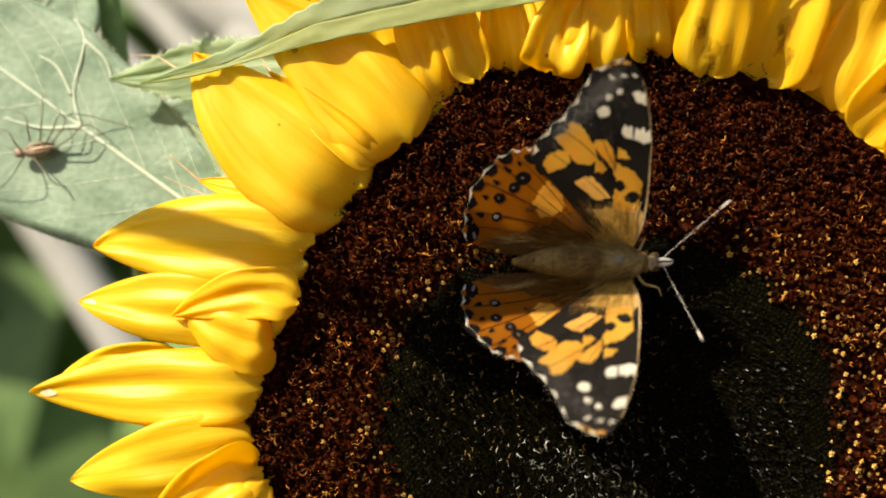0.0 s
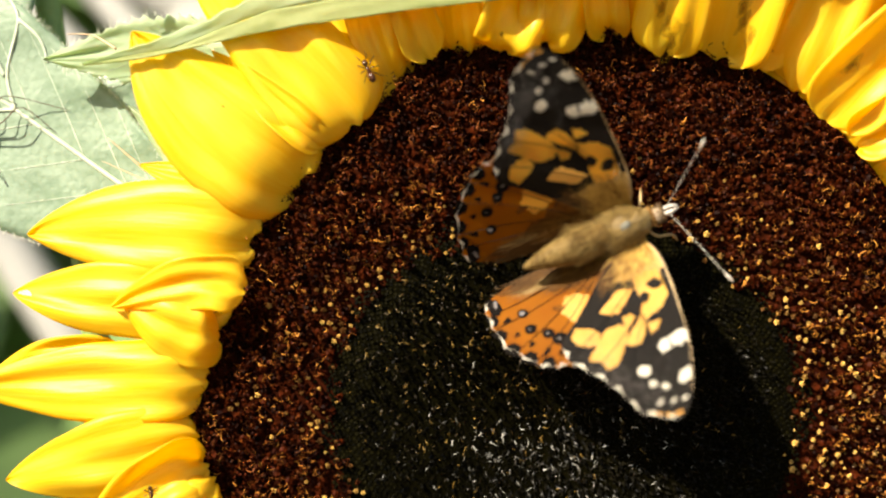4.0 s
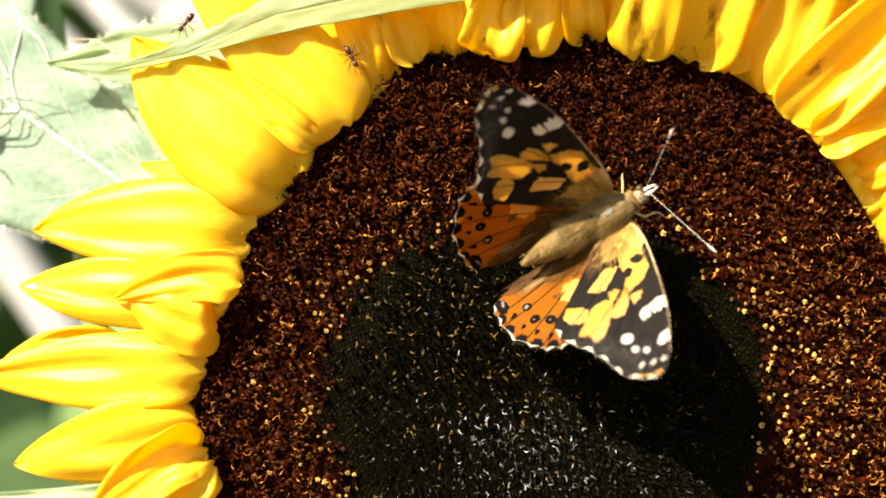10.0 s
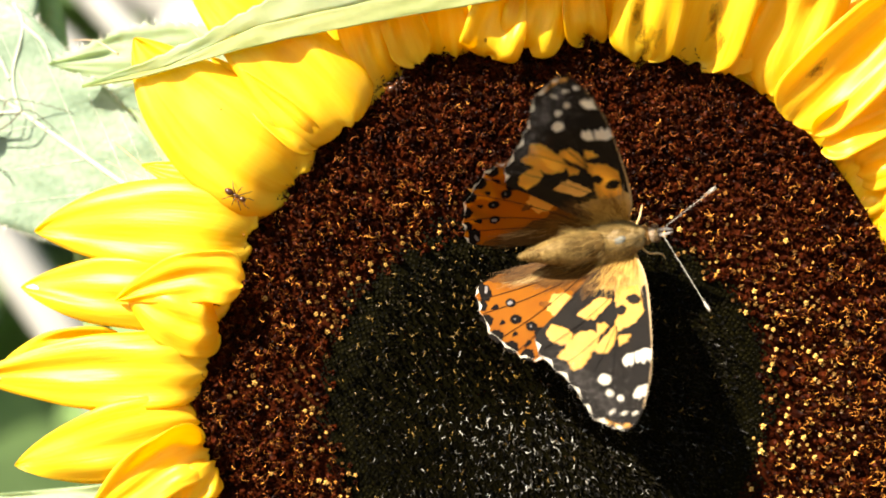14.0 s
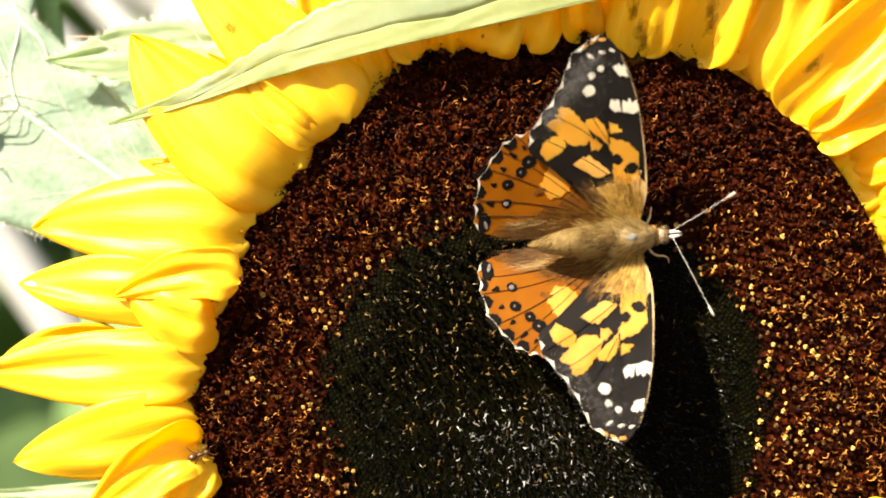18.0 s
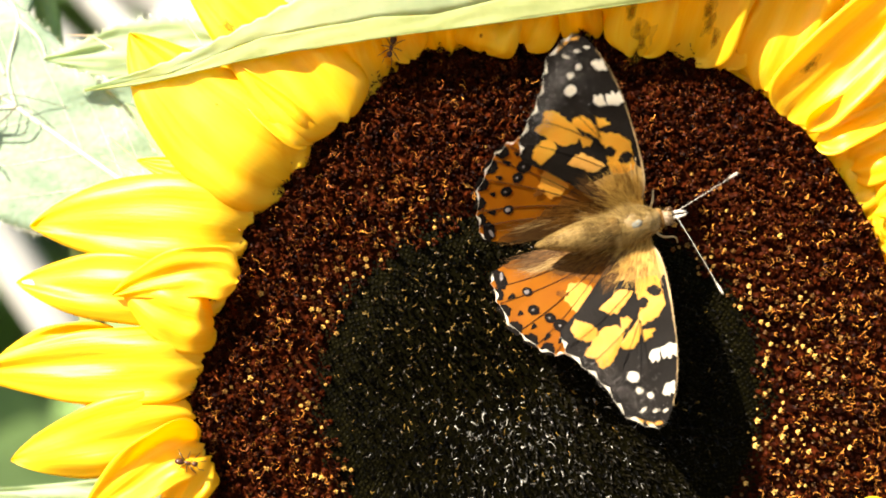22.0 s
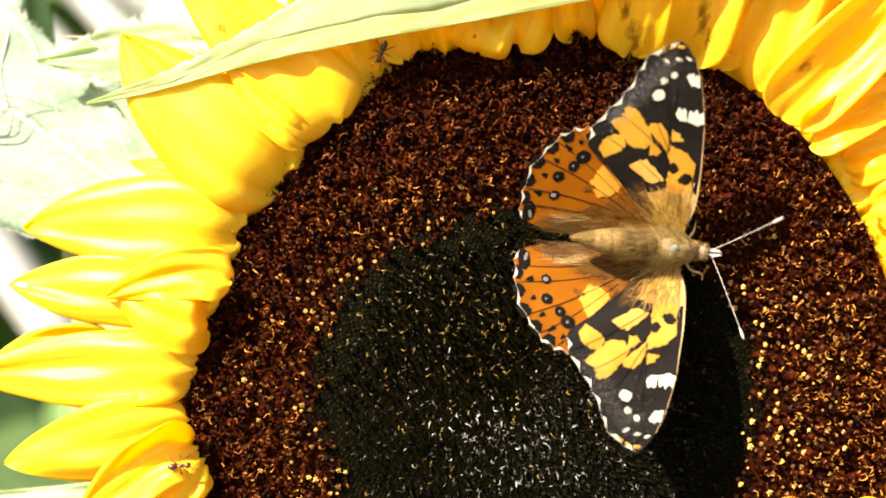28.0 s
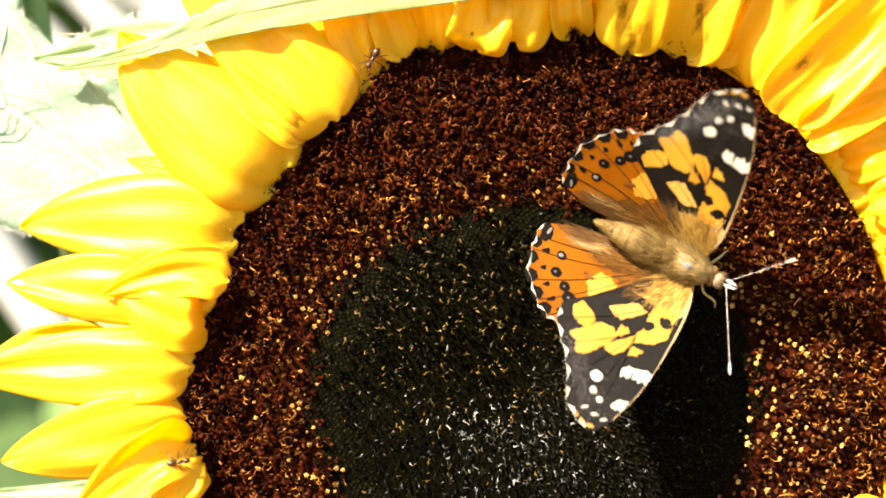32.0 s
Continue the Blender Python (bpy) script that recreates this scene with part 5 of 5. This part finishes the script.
# ---- what moves ----
# seconds, x and z of the body in mm, heading, lift of both wings, roll of the body, sweep of forewings and hindwings, pitch
BUTTERFLY_ROWS = [
    (0, 16.11, 0.74, 0.9, 33.5, -9.9, 9, 0, 3.5, -0.3, -4.9),
    (0.5, 16.22, 1.48, 1.7, 34.9, -8.1, 8.6, 0.7, 3.1, -1.1, -6.6),
    (0.8, 16.22, 1.48, 1.7, 33, -14, 8.6, 0.7, 3.1, -1.1, -6.6),
    (1, 18.17, 2.91, 8.6, 31.1, -17.9, 10.8, 0.3, 2.9, -1.7, -6.6),
    (1.5, 20.61, 3.19, 7.8, 29, 3.8, 1.6, -0, -3.9, 2.1, -0.2),
    (2, 21.39, 2.96, 13.3, 27, -6.7, 7.2, 0.5, 1.1, -0.5, -3),
    (2.5, 21.19, 4, 15.6, 9.8, 6.6, 4.7, -0, -3.1, -0.7, 4),
    (3, 22.27, 4.46, 15.7, 11.5, 4, 1.8, 0, -3.7, -0.2, 4.5),
    (3.5, 22.86, 4.04, 20.3, 21.4, -2.1, 1.5, 0, -0.1, -0.9, -1.6),
    (5.5, 23.78, 3.25, 22.6, 59.7, 0.6, 2.3, 1.1, 6.2, 6.1, -13.1),
    (6, 23.76, 3.19, 21.9, 28.6, 10.3, -3, 1.5, -4.1, 0.9, -9.7),
    (6.5, 24.05, 3.63, 22.3, 20.3, 4.5, -0.4, -0.5, -3.4, -0.4, -3),
    (7, 23.98, 3.48, 22.8, 31.5, -0.5, 1.2, 1.1, -0.8, 2.2, -7.1),
    (7.5, 23.41, 3.56, 24.3, 44.2, -1.1, 1.9, 0.6, 2.7, 3.2, -11.7),
    (8, 23.75, 4.22, 26.4, 39.9, -0.7, 2.2, -0.7, 2.8, 2, -15.1),
    (8.5, 23.53, 4.31, 27.1, 10.6, 13.1, -2.4, -2.3, -2.3, 0.6, -2.9),
    (9, 24.1, 4.32, 27.7, 27.3, -6.3, 1.5, -2.7, 1.3, 0.5, -9.4),
    (9.5, 24.57, 5.1, 33.7, 42.2, 0.5, -1.8, -1.7, 2.2, 1.3, -11.6),
    (10, 24.84, 4.97, 30.1, 42.8, -3.9, -0.8, -1.5, 1.9, 2.4, -12.9),
    (10.5, 24.98, 4.91, 31.2, 42.3, -4.9, 0.8, -1.2, 3, 0.9, -9.1),
    (11, 24.93, 4.76, 30, 41.7, -4.7, 1.1, -0.9, 1.8, 1, -8.6),
    (11.5, 25.04, 2.97, 22.7, 46, -8.1, 1.8, -3.8, 5.9, -0.7, -15.8),
    (12, 25.43, 3.38, 26, 35.2, -7.6, 2.5, -1.7, 2.1, -0.6, -8.1),
    (12.5, 25.69, 3.21, 26.3, 33.9, -7.3, 0.1, -1.7, 0.5, -0.8, -7.9),
    (12.7, 25.69, 2.4, 20, 44, 2, 0.1, -1.7, 0.5, -0.8, -7.9),
    (13, 25.3, 1.45, 12.1, 28.4, 6.2, -1.5, -1.5, -1.8, 1.6, -11.1),
    (13.5, 25.71, 1.37, 10.3, 34.4, 0.5, -1.5, -0.5, -0.3, 1.9, -7.3),
    (14, 25.74, 1.58, 10.2, 36.9, 4.3, -1.7, -0.4, 1.5, 3.3, -9),
    (14.5, 26.67, 1.46, 5.2, 36, 9.6, -0.5, 2.4, 0.3, 4.2, -7.1),
    (16.5, 27.5, 1.71, 4.2, 22.7, -1.8, 2.3, -1.4, -0.6, 0, -3.6),
    (17, 27.15, 1.64, 3.2, 22.8, 0.8, 0.7, -1.5, -1.7, -0.4, -2.2),
    (17.5, 27.28, 1.53, 4.7, 28.2, 4.2, -0.8, -1.8, -1.5, -1, -3.4),
    (17.7, 27.28, 1.53, 4.7, 40, 6, -0.8, -1.8, -1.5, -1, -3.4),
    (17.9, 27.45, 1.18, 4.5, 18.4, 1, 0.1, -2.7, -0.6, -2.4, -1.5),
    (18, 27.45, 1.18, 4.5, 18.4, 1, 0.1, -2.7, -0.6, -2.4, -1.5),
    (18.5, 27.41, 1.88, 7.7, 15.6, 2.7, 1.5, -2.1, -0.8, -3.2, 1.1),
    (19, 27.45, 1.75, 7.3, 16.2, -0.1, 1.7, -2.3, -1.1, -3, 0.6),
    (19.5, 27.37, 1.84, 6.1, 14, 1.1, 0.5, -4.5, -2.2, -2.7, -0.2),
    (20, 27.3, 1.77, 7.4, 19.4, -1.6, 1.5, -5.6, 0.3, -2.4, -2.8),
    (20.5, 27.27, 2.12, 7.1, 14, 3.6, -0.2, -3.4, -1.5, -0.9, -0.4),
    (21, 28.48, 3.36, 12.1, 16.6, 4.1, 0.3, -1.9, -1.6, -1.4, 0.2),
    (21.5, 28.88, 3.14, 11.8, 17.3, 2.7, -0.9, -2, -1.5, 0.1, -1.3),
    (22, 28.64, 3.09, 12.4, 21, 3.3, -2, -1.1, -1.9, 0, -3.5),
    (22.5, 29.19, 2.19, 10, 20.8, 2.2, -1.2, -1.8, -1.7, -0.6, -2.7),
    (23, 29.29, 2, 10.6, 21.4, 2.2, -0.3, -0.7, -1.6, -0.7, -2.8),
    (23.5, 29.2, 2.59, 13.1, 23.6, 7.9, -3.1, -1.9, -1.6, -0.6, -4),
    (24, 29.81, 2.78, 12.1, 23.6, 5.1, -2.1, -1.6, -1.8, 0.1, -4.3),
    (24.5, 32.03, 2.75, 6.3, 23.7, 12.7, -2.4, -0.3, -1.5, 0.8, -4.9),
    (24.6, 32.03, 2.75, 6.3, 23.7, 12.7, -2.4, -0.3, -1.5, 0.8, -4.9),
    (24.7, 33.2, 0.8, 3.2, 48, 40, 0, 4, -6.8, 9.5, -6.7),
    (24.8, 33.5, 0.2, 3.2, 43, 36, -4.7, 9.6, -6.8, 9.5, -6.7),
    (24.9, 33.62, -0.34, 3.2, 34, 27, -4.7, 9.6, -6.8, 9.5, -6.7),
    (25, 33.62, -0.34, 3.2, 30.4, 20.8, -4.7, 9.6, -6.8, 9.5, -6.7),
    (25.5, 33.01, -1.21, -1.8, 24.1, 13.9, 0, -1.8, 0, -0.5, 4.2),
    (27.5, 34.76, -0.81, -8.7, 16.1, 3.8, -2.2, 1.6, -3.4, 1.5, -0.3),
    (28, 34.75, -0.14, -6.7, 16.5, 2.8, -1, 0.5, -3.2, -0, -0.2),
    (28.5, 34.81, -0.21, -6.4, 14, 0.4, -0.3, 1.1, -2.8, 0.4, 0.5),
    (29, 35.32, -0.88, -9.8, 21, 6.7, -1.8, 2.9, -3.9, 1.8, -0.7),
    (29.5, 35.25, -1.34, -12.6, 18.7, 6.7, -1.5, 3.1, -3.9, 2.1, -2.5),
    (30, 35.93, -2.54, -18.1, 16.5, 9.2, -2.5, 4.6, -5, 3.1, 0.6),
    (30.5, 36.18, -2.31, -22.8, 18.6, 5, -2.3, 4.1, -4.2, 3.8, -0.4),
    (31, 36.6, -2.45, -26.2, 22.5, 7.5, -1.3, 3.8, -3.2, 3.5, -3.4),
    (31.5, 37.5, -3.24, -27, 13.3, 2.7, -1.4, 2.3, -3.2, 1.6, 3.3),
    (31.9, 37.5, -3.24, -27, 20, 5, -1.4, 2.3, -3.2, 1.6, 3.3),
    (32, 38.35, -2.65, -24.7, 33.5, 9.3, 0.4, 2.4, 0.1, 3.8, -14),
]
# seconds, direction and rise of the left antenna, of the right one
ANTENNA_ROWS = [
    (0, 36.5, 27.5, -66.5, 17),
    (0.5, 36.5, 29, -65.5, 17),
    (1, 39, 2, -71, 11),
    (1.5, 48.5, 27.5, -62, 17),
    (2, 33.5, 26, -67, 12.5),
    (2.5, 41, 29, -68, 15.5),
    (3, 51.5, 35, -62.5, 14),
    (3.5, 46, 42.5, -71, 15.5),
    (5.5, 34.5, 39.5, -66, 11),
    (6, 43.5, 38, -62.5, 15.5),
    (6.5, 40.5, 45.5, -69.5, 14),
    (7, 31, 41, -66.5, 12.5),
    (7.5, 24.5, 44, -67, 11),
    (8, 25, 41, -67, 11),
    (8.5, 49.5, 42.5, -69.5, 17),
    (9, 24, 45.5, -70.5, 9.5),
    (9.5, 30.5, 44, -71.5, 12.5),
    (10, 32.5, 45.5, -72, 12.5),
    (10.5, 24, 45.5, -73.5, 11),
    (11, 27.5, 45.5, -72.5, 11),
    (11.5, 26.5, 45.5, -68.5, 9.5),
    (12, 26.5, 45.5, -69.5, 9.5),
    (12.5, 24, 45.5, -71.5, 9.5),
    (13, 35.5, 42.5, -72, 12.5),
    (13.5, 34.6, 42.9, -69.5, 12.5),
    (14, 33.8, 43.4, -68, 14),
    (14.5, 32.9, 43.8, -66.5, 15.5),
    (16.5, 29.5, 45.5, -70, 11),
    (17, 30.5, 45.5, -69, 12.5),
    (17.5, 32, 45.5, -69, 12.5),
    (18, 32, 45.5, -68.5, 12.5),
    (18.5, 26.5, 45.5, -71.5, 12.5),
    (19, 25, 45.5, -72, 12.5),
    (19.5, 29.5, 45.5, -72, 12.5),
    (20, 23, 45.5, -73, 11),
    (20.5, 31.5, 45.5, -72.5, 14),
    (21, 27, 45.5, -74, 14),
    (21.5, 28, 45.5, -73.5, 12.5),
    (22, 27, 45.5, -72.5, 12.5),
    (22.5, 32.5, 45.5, -71.5, 12.5),
    (23, 28, 45.5, -72, 12.5),
    (23.5, 34, 45.5, -71, 15.5),
    (24, 34.5, 45.5, -71, 14),
    (24.5, 44.5, 45.5, -66.5, 17),
    (25, 63.5, 30.5, -53.5, 14),
    (25.5, 61.1, 33.5, -64, 17),
    (27.5, 51.5, 45.5, -63.5, 15.5),
    (28, 39.5, 45.5, -64.5, 14),
    (28.5, 30, -20.5, -65, 15.5),
    (29, 32.5, -11.9, -64, 15.5),
    (29.5, 35, -3.4, -64.5, 15.5),
    (30, 37.5, 5.2, -61, 15.5),
    (30.5, 40, 13.8, -63, 17),
    (31, 42.5, 22.4, -59.5, 17),
    (31.5, 45, 30.9, -62, 20),
    (32, 47.5, 39.5, -60.5, 18.5),
]
# seconds, x and z of the leaf's tip in mm, its slope
LEAF_ROWS = [
    (0, -56.42, 28.39, 11.44),
    (1, -57.56, 28.98, 8.54),
    (2, -56.6, 27.5, 9.37),
    (3, -56.19, 26.85, 10.27),
    (3.5, -55.94, 27.39, 9.68),
    (5.5, -52.38, 30.05, 6.95),
    (6, -51.43, 29.41, 8.9),
    (7, -52.1, 30, 7.69),
    (8, -55.49, 27.99, 9.85),
    (9, -55.17, 27.72, 10.91),
    (10, -53.11, 27.69, 10.79),
    (11, -54.89, 27.85, 10.42),
    (12, -55.74, 25.65, 10.73),
    (13, -56.21, 25.66, 11.29),
    (14, -56.24, 25.64, 11.66),
    (14.5, -55.42, 25.72, 11.65),
    (16.5, -56.35, 26.71, 9.56),
    (17.2, -54.2, 21.7, 11.73),
    (17.5, -50.91, 12.28, 16.1),
    (18, -51.79, 19.25, 14.39),
    (18.5, -56.74, 26.2, 8.26),
    (19, -54.79, 33.89, 6.89),
    (19.5, -55.9, 24.46, 9.3),
    (20, -51.9, 28.65, 6.66),
    (21, -56.06, 24.39, 9.12),
    (22, -55.17, 24.29, 9.26),
    (23, -52.68, 21.06, 13.23),
    (23.5, -53.5, 20.76, 10.66),
    (24, -55.01, 24.66, 9.1),
    (25, -56.06, 24.51, 9.07),
    (25.5, -54.37, 27.89, 6.82),
    (27.5, -55.85, 25.43, 8.52),
    (28, -53.65, 22.51, 11.77),
    (29, -56.26, 25.53, 9.27),
    (30, -56.3, 26.88, 8.43),
    (31, -55.38, 26.4, 9.13),
    (32, -57.52, 27.37, 9.44),
]
# seconds, rise of the added shade leaf in metres
SHADE_ROWS = [(0, 0), (1, 0), (1.4, 0.02), (1.9, 0.13), (4, 0.14), (32, 0.14)]
# seconds, x, y and z in mm, heading
ANT_ROWS = [
    [
        (0, -51.03, 0.01, -37.67, 100),
        (4.5, -44.53, 0, -34.51, 100),
        (5.5, -44.47, 0, -30.97, 100),
        (5.67, -44.28, 0, -31.79, 153.33),
        (5.83, -44.08, 0, -32.62, 206.67),
        (6, -43.89, 0, -33.44, 260),
        (6.5, -45.09, 0, -33.11, 250),
        (7, -45.48, 0, -34.75, 250),
        (7.6, -49.5, 0, -38.09, 240),
        (8.5, -53.37, 0.01, -43.83, 240),
        (10.93, -51.42, 0.01, -43.17, 180),
        (13.37, -49.48, 0.01, -42.51, 120),
        (15.8, -47.53, 0.01, -41.85, 60),
        (16.5, -41.6, 0, -35.69, 60),
        (17, -38.4, 0, -32.63, 40),
        (18, -37.39, 0, -32.4, 20),
        (19, -37.63, 0, -33.54, 10),
        (20, -38.18, 0, -33.56, 0),
        (23, -38.78, 0, -33.55, -10),
        (25, -39.08, 0, -33.74, -10),
        (28, -38.76, 0, -33.62, 5),
        (32, -38.63, 0, -33.42, 10),
    ],
    [
        (0, -11.73, 3.6, 27.07, 60),
        (2, -11.54, 1.8, 28.14, 60),
        (3, -12.3, 0, 26.37, 100),
        (5.5, -14.11, 0, 30.22, 120),
        (6.5, -15.46, 0, 31.53, 60),
        (7.5, -16.81, 0, 32.85, 0),
        (8.5, -18.16, 0, 34.16, -60),
        (9.5, -15.57, 0, 31.78, -60),
        (10, -14, 0, 29.89, -60),
        (11, -8.81, 0, 27.7, -30),
        (12, -8.47, 0, 27.48, 10),
        (14, -7.3, 0, 26.48, 45),
        (16.5, -5.07, 0, 33.2, 90),
        (17.2, -5.39, 0, 33.76, 146.67),
        (17.9, -5.7, 0, 34.33, 203.33),
        (18.6, -6.02, 0, 34.89, 260),
        (19, -7.22, 0, 32.96, 265),
        (20, -8.2, 0, 32.15, 260),
        (22, -7.27, 0, 30.92, 255),
        (25, -7.25, 0, 31.84, 255),
        (28, -7.75, 0, 30.19, 250),
        (32, -8.83, 0, 28.94, 240),
    ],
    [
        (0, -58.79, 3.6, 45.8, 240),
        (8.5, -44.34, 3.6, 42.4, 240),
        (10, -40.56, 0.01, 35.89, 230),
        (11, -48.61, 0.01, 25.07, 260),
        (11.8, -45.59, 0, 16.83, 290),
        (12.5, -41.12, 0, 12.38, 310),
        (13, -37.72, 0, 10.4, 340),
        (13.5, -34.13, 0, 9.79, 350),
        (14, -31.91, 0, 8.4, 330),
        (14.5, -28.59, 0, 9.1, 380),
        (15.2, -24.22, 0, 12.14, 390),
        (16, -21.13, 0.01, 15.05, 390),
        (17, -21.5, 2.7, 16.2, 390),
        (32, -19.1, 2.7, 15.54, 390),
    ],
]


CLOUD = np.array([list(s(i / 26, 2 * j / 18 - 1)) for s in PETAL_SURFACES for i in range(27) for j in range(19)])


def petal_front(x, z):
    """How far forward the petals stand at (x, z)."""
    near = CLOUD[np.hypot(CLOUD[:, 0] - x, CLOUD[:, 2] - z) < 0.0011]
    return float(near[:, 1].min()) - 0.00005 if len(near) else -0.004


NEARER = 1.0059e-3      # plan of the rows, at the height where the feet touch


def body_pose(x, z, heading, roll, pitch):
    c, s = math.cos(radians(heading)), math.sin(radians(heading))
    stand = Matrix(((c, -s, 0, x * NEARER), (0, 0, -1, -73 * U - 14 * W), (s, c, 0, z * NEARER), (0, 0, 0, 1)))
    return stand @ pose(0, 0, 0, roll) @ pose(0, 0, 0, 0, pitch) @ Matrix.Translation((0, 0, -14 * W))


def motions():
    walk(butterfly, [(t, body_pose(x, z, heading, roll, pitch)) for t, x, z, heading, lift, roll, fl, fr, hl, hr, pitch in BUTTERFLY_ROWS])
    for which, k in (("f", 6), ("h", 8)):
        u, v = HINGE[which]
        walk(wings[which, 1], [(r[0], pose(u * W, v * W, 14 * W, r[4]) @ pose(0, 0, 0, 0, 0, -r[k])) for r in BUTTERFLY_ROWS])
        walk(wings[which, -1], [(r[0], pose(u * W, -v * W, 14 * W, -r[4]) @ pose(0, 0, 0, 0, 0, r[k + 1])) for r in BUTTERFLY_ROWS])
    walk(antennae[1], [(t, pose(88 * W, 6 * W, 30 * W, 0, -rise, a)) for t, a, rise, b, rise_b in ANTENNA_ROWS])
    walk(antennae[-1], [(t, pose(88 * W, -6 * W, 30 * W, 0, -rise_b, b)) for t, a, rise, b, rise_b in ANTENNA_ROWS])
    walk(near_leaf, [(t, pose(x / 1000, -46 * U, z / 1000, 0, -a, 0)) for t, x, z, a in LEAF_ROWS])
    walk(shade_leaf, [(t, pose(0, 0, z)) for t, z in SHADE_ROWS])
    for ant, rows in zip(ants, ANT_ROWS):
        walk(ant, [(t, Matrix.Translation((x / 1000, petal_front(x / 1000, z / 1000) if y == 0 else y / 1000, z / 1000)) @ pose(0, 0, 0, 90, 0, 0) @ pose(0, 0, 0, 0, 0, a)) for t, x, y, z, a in rows])


motions()
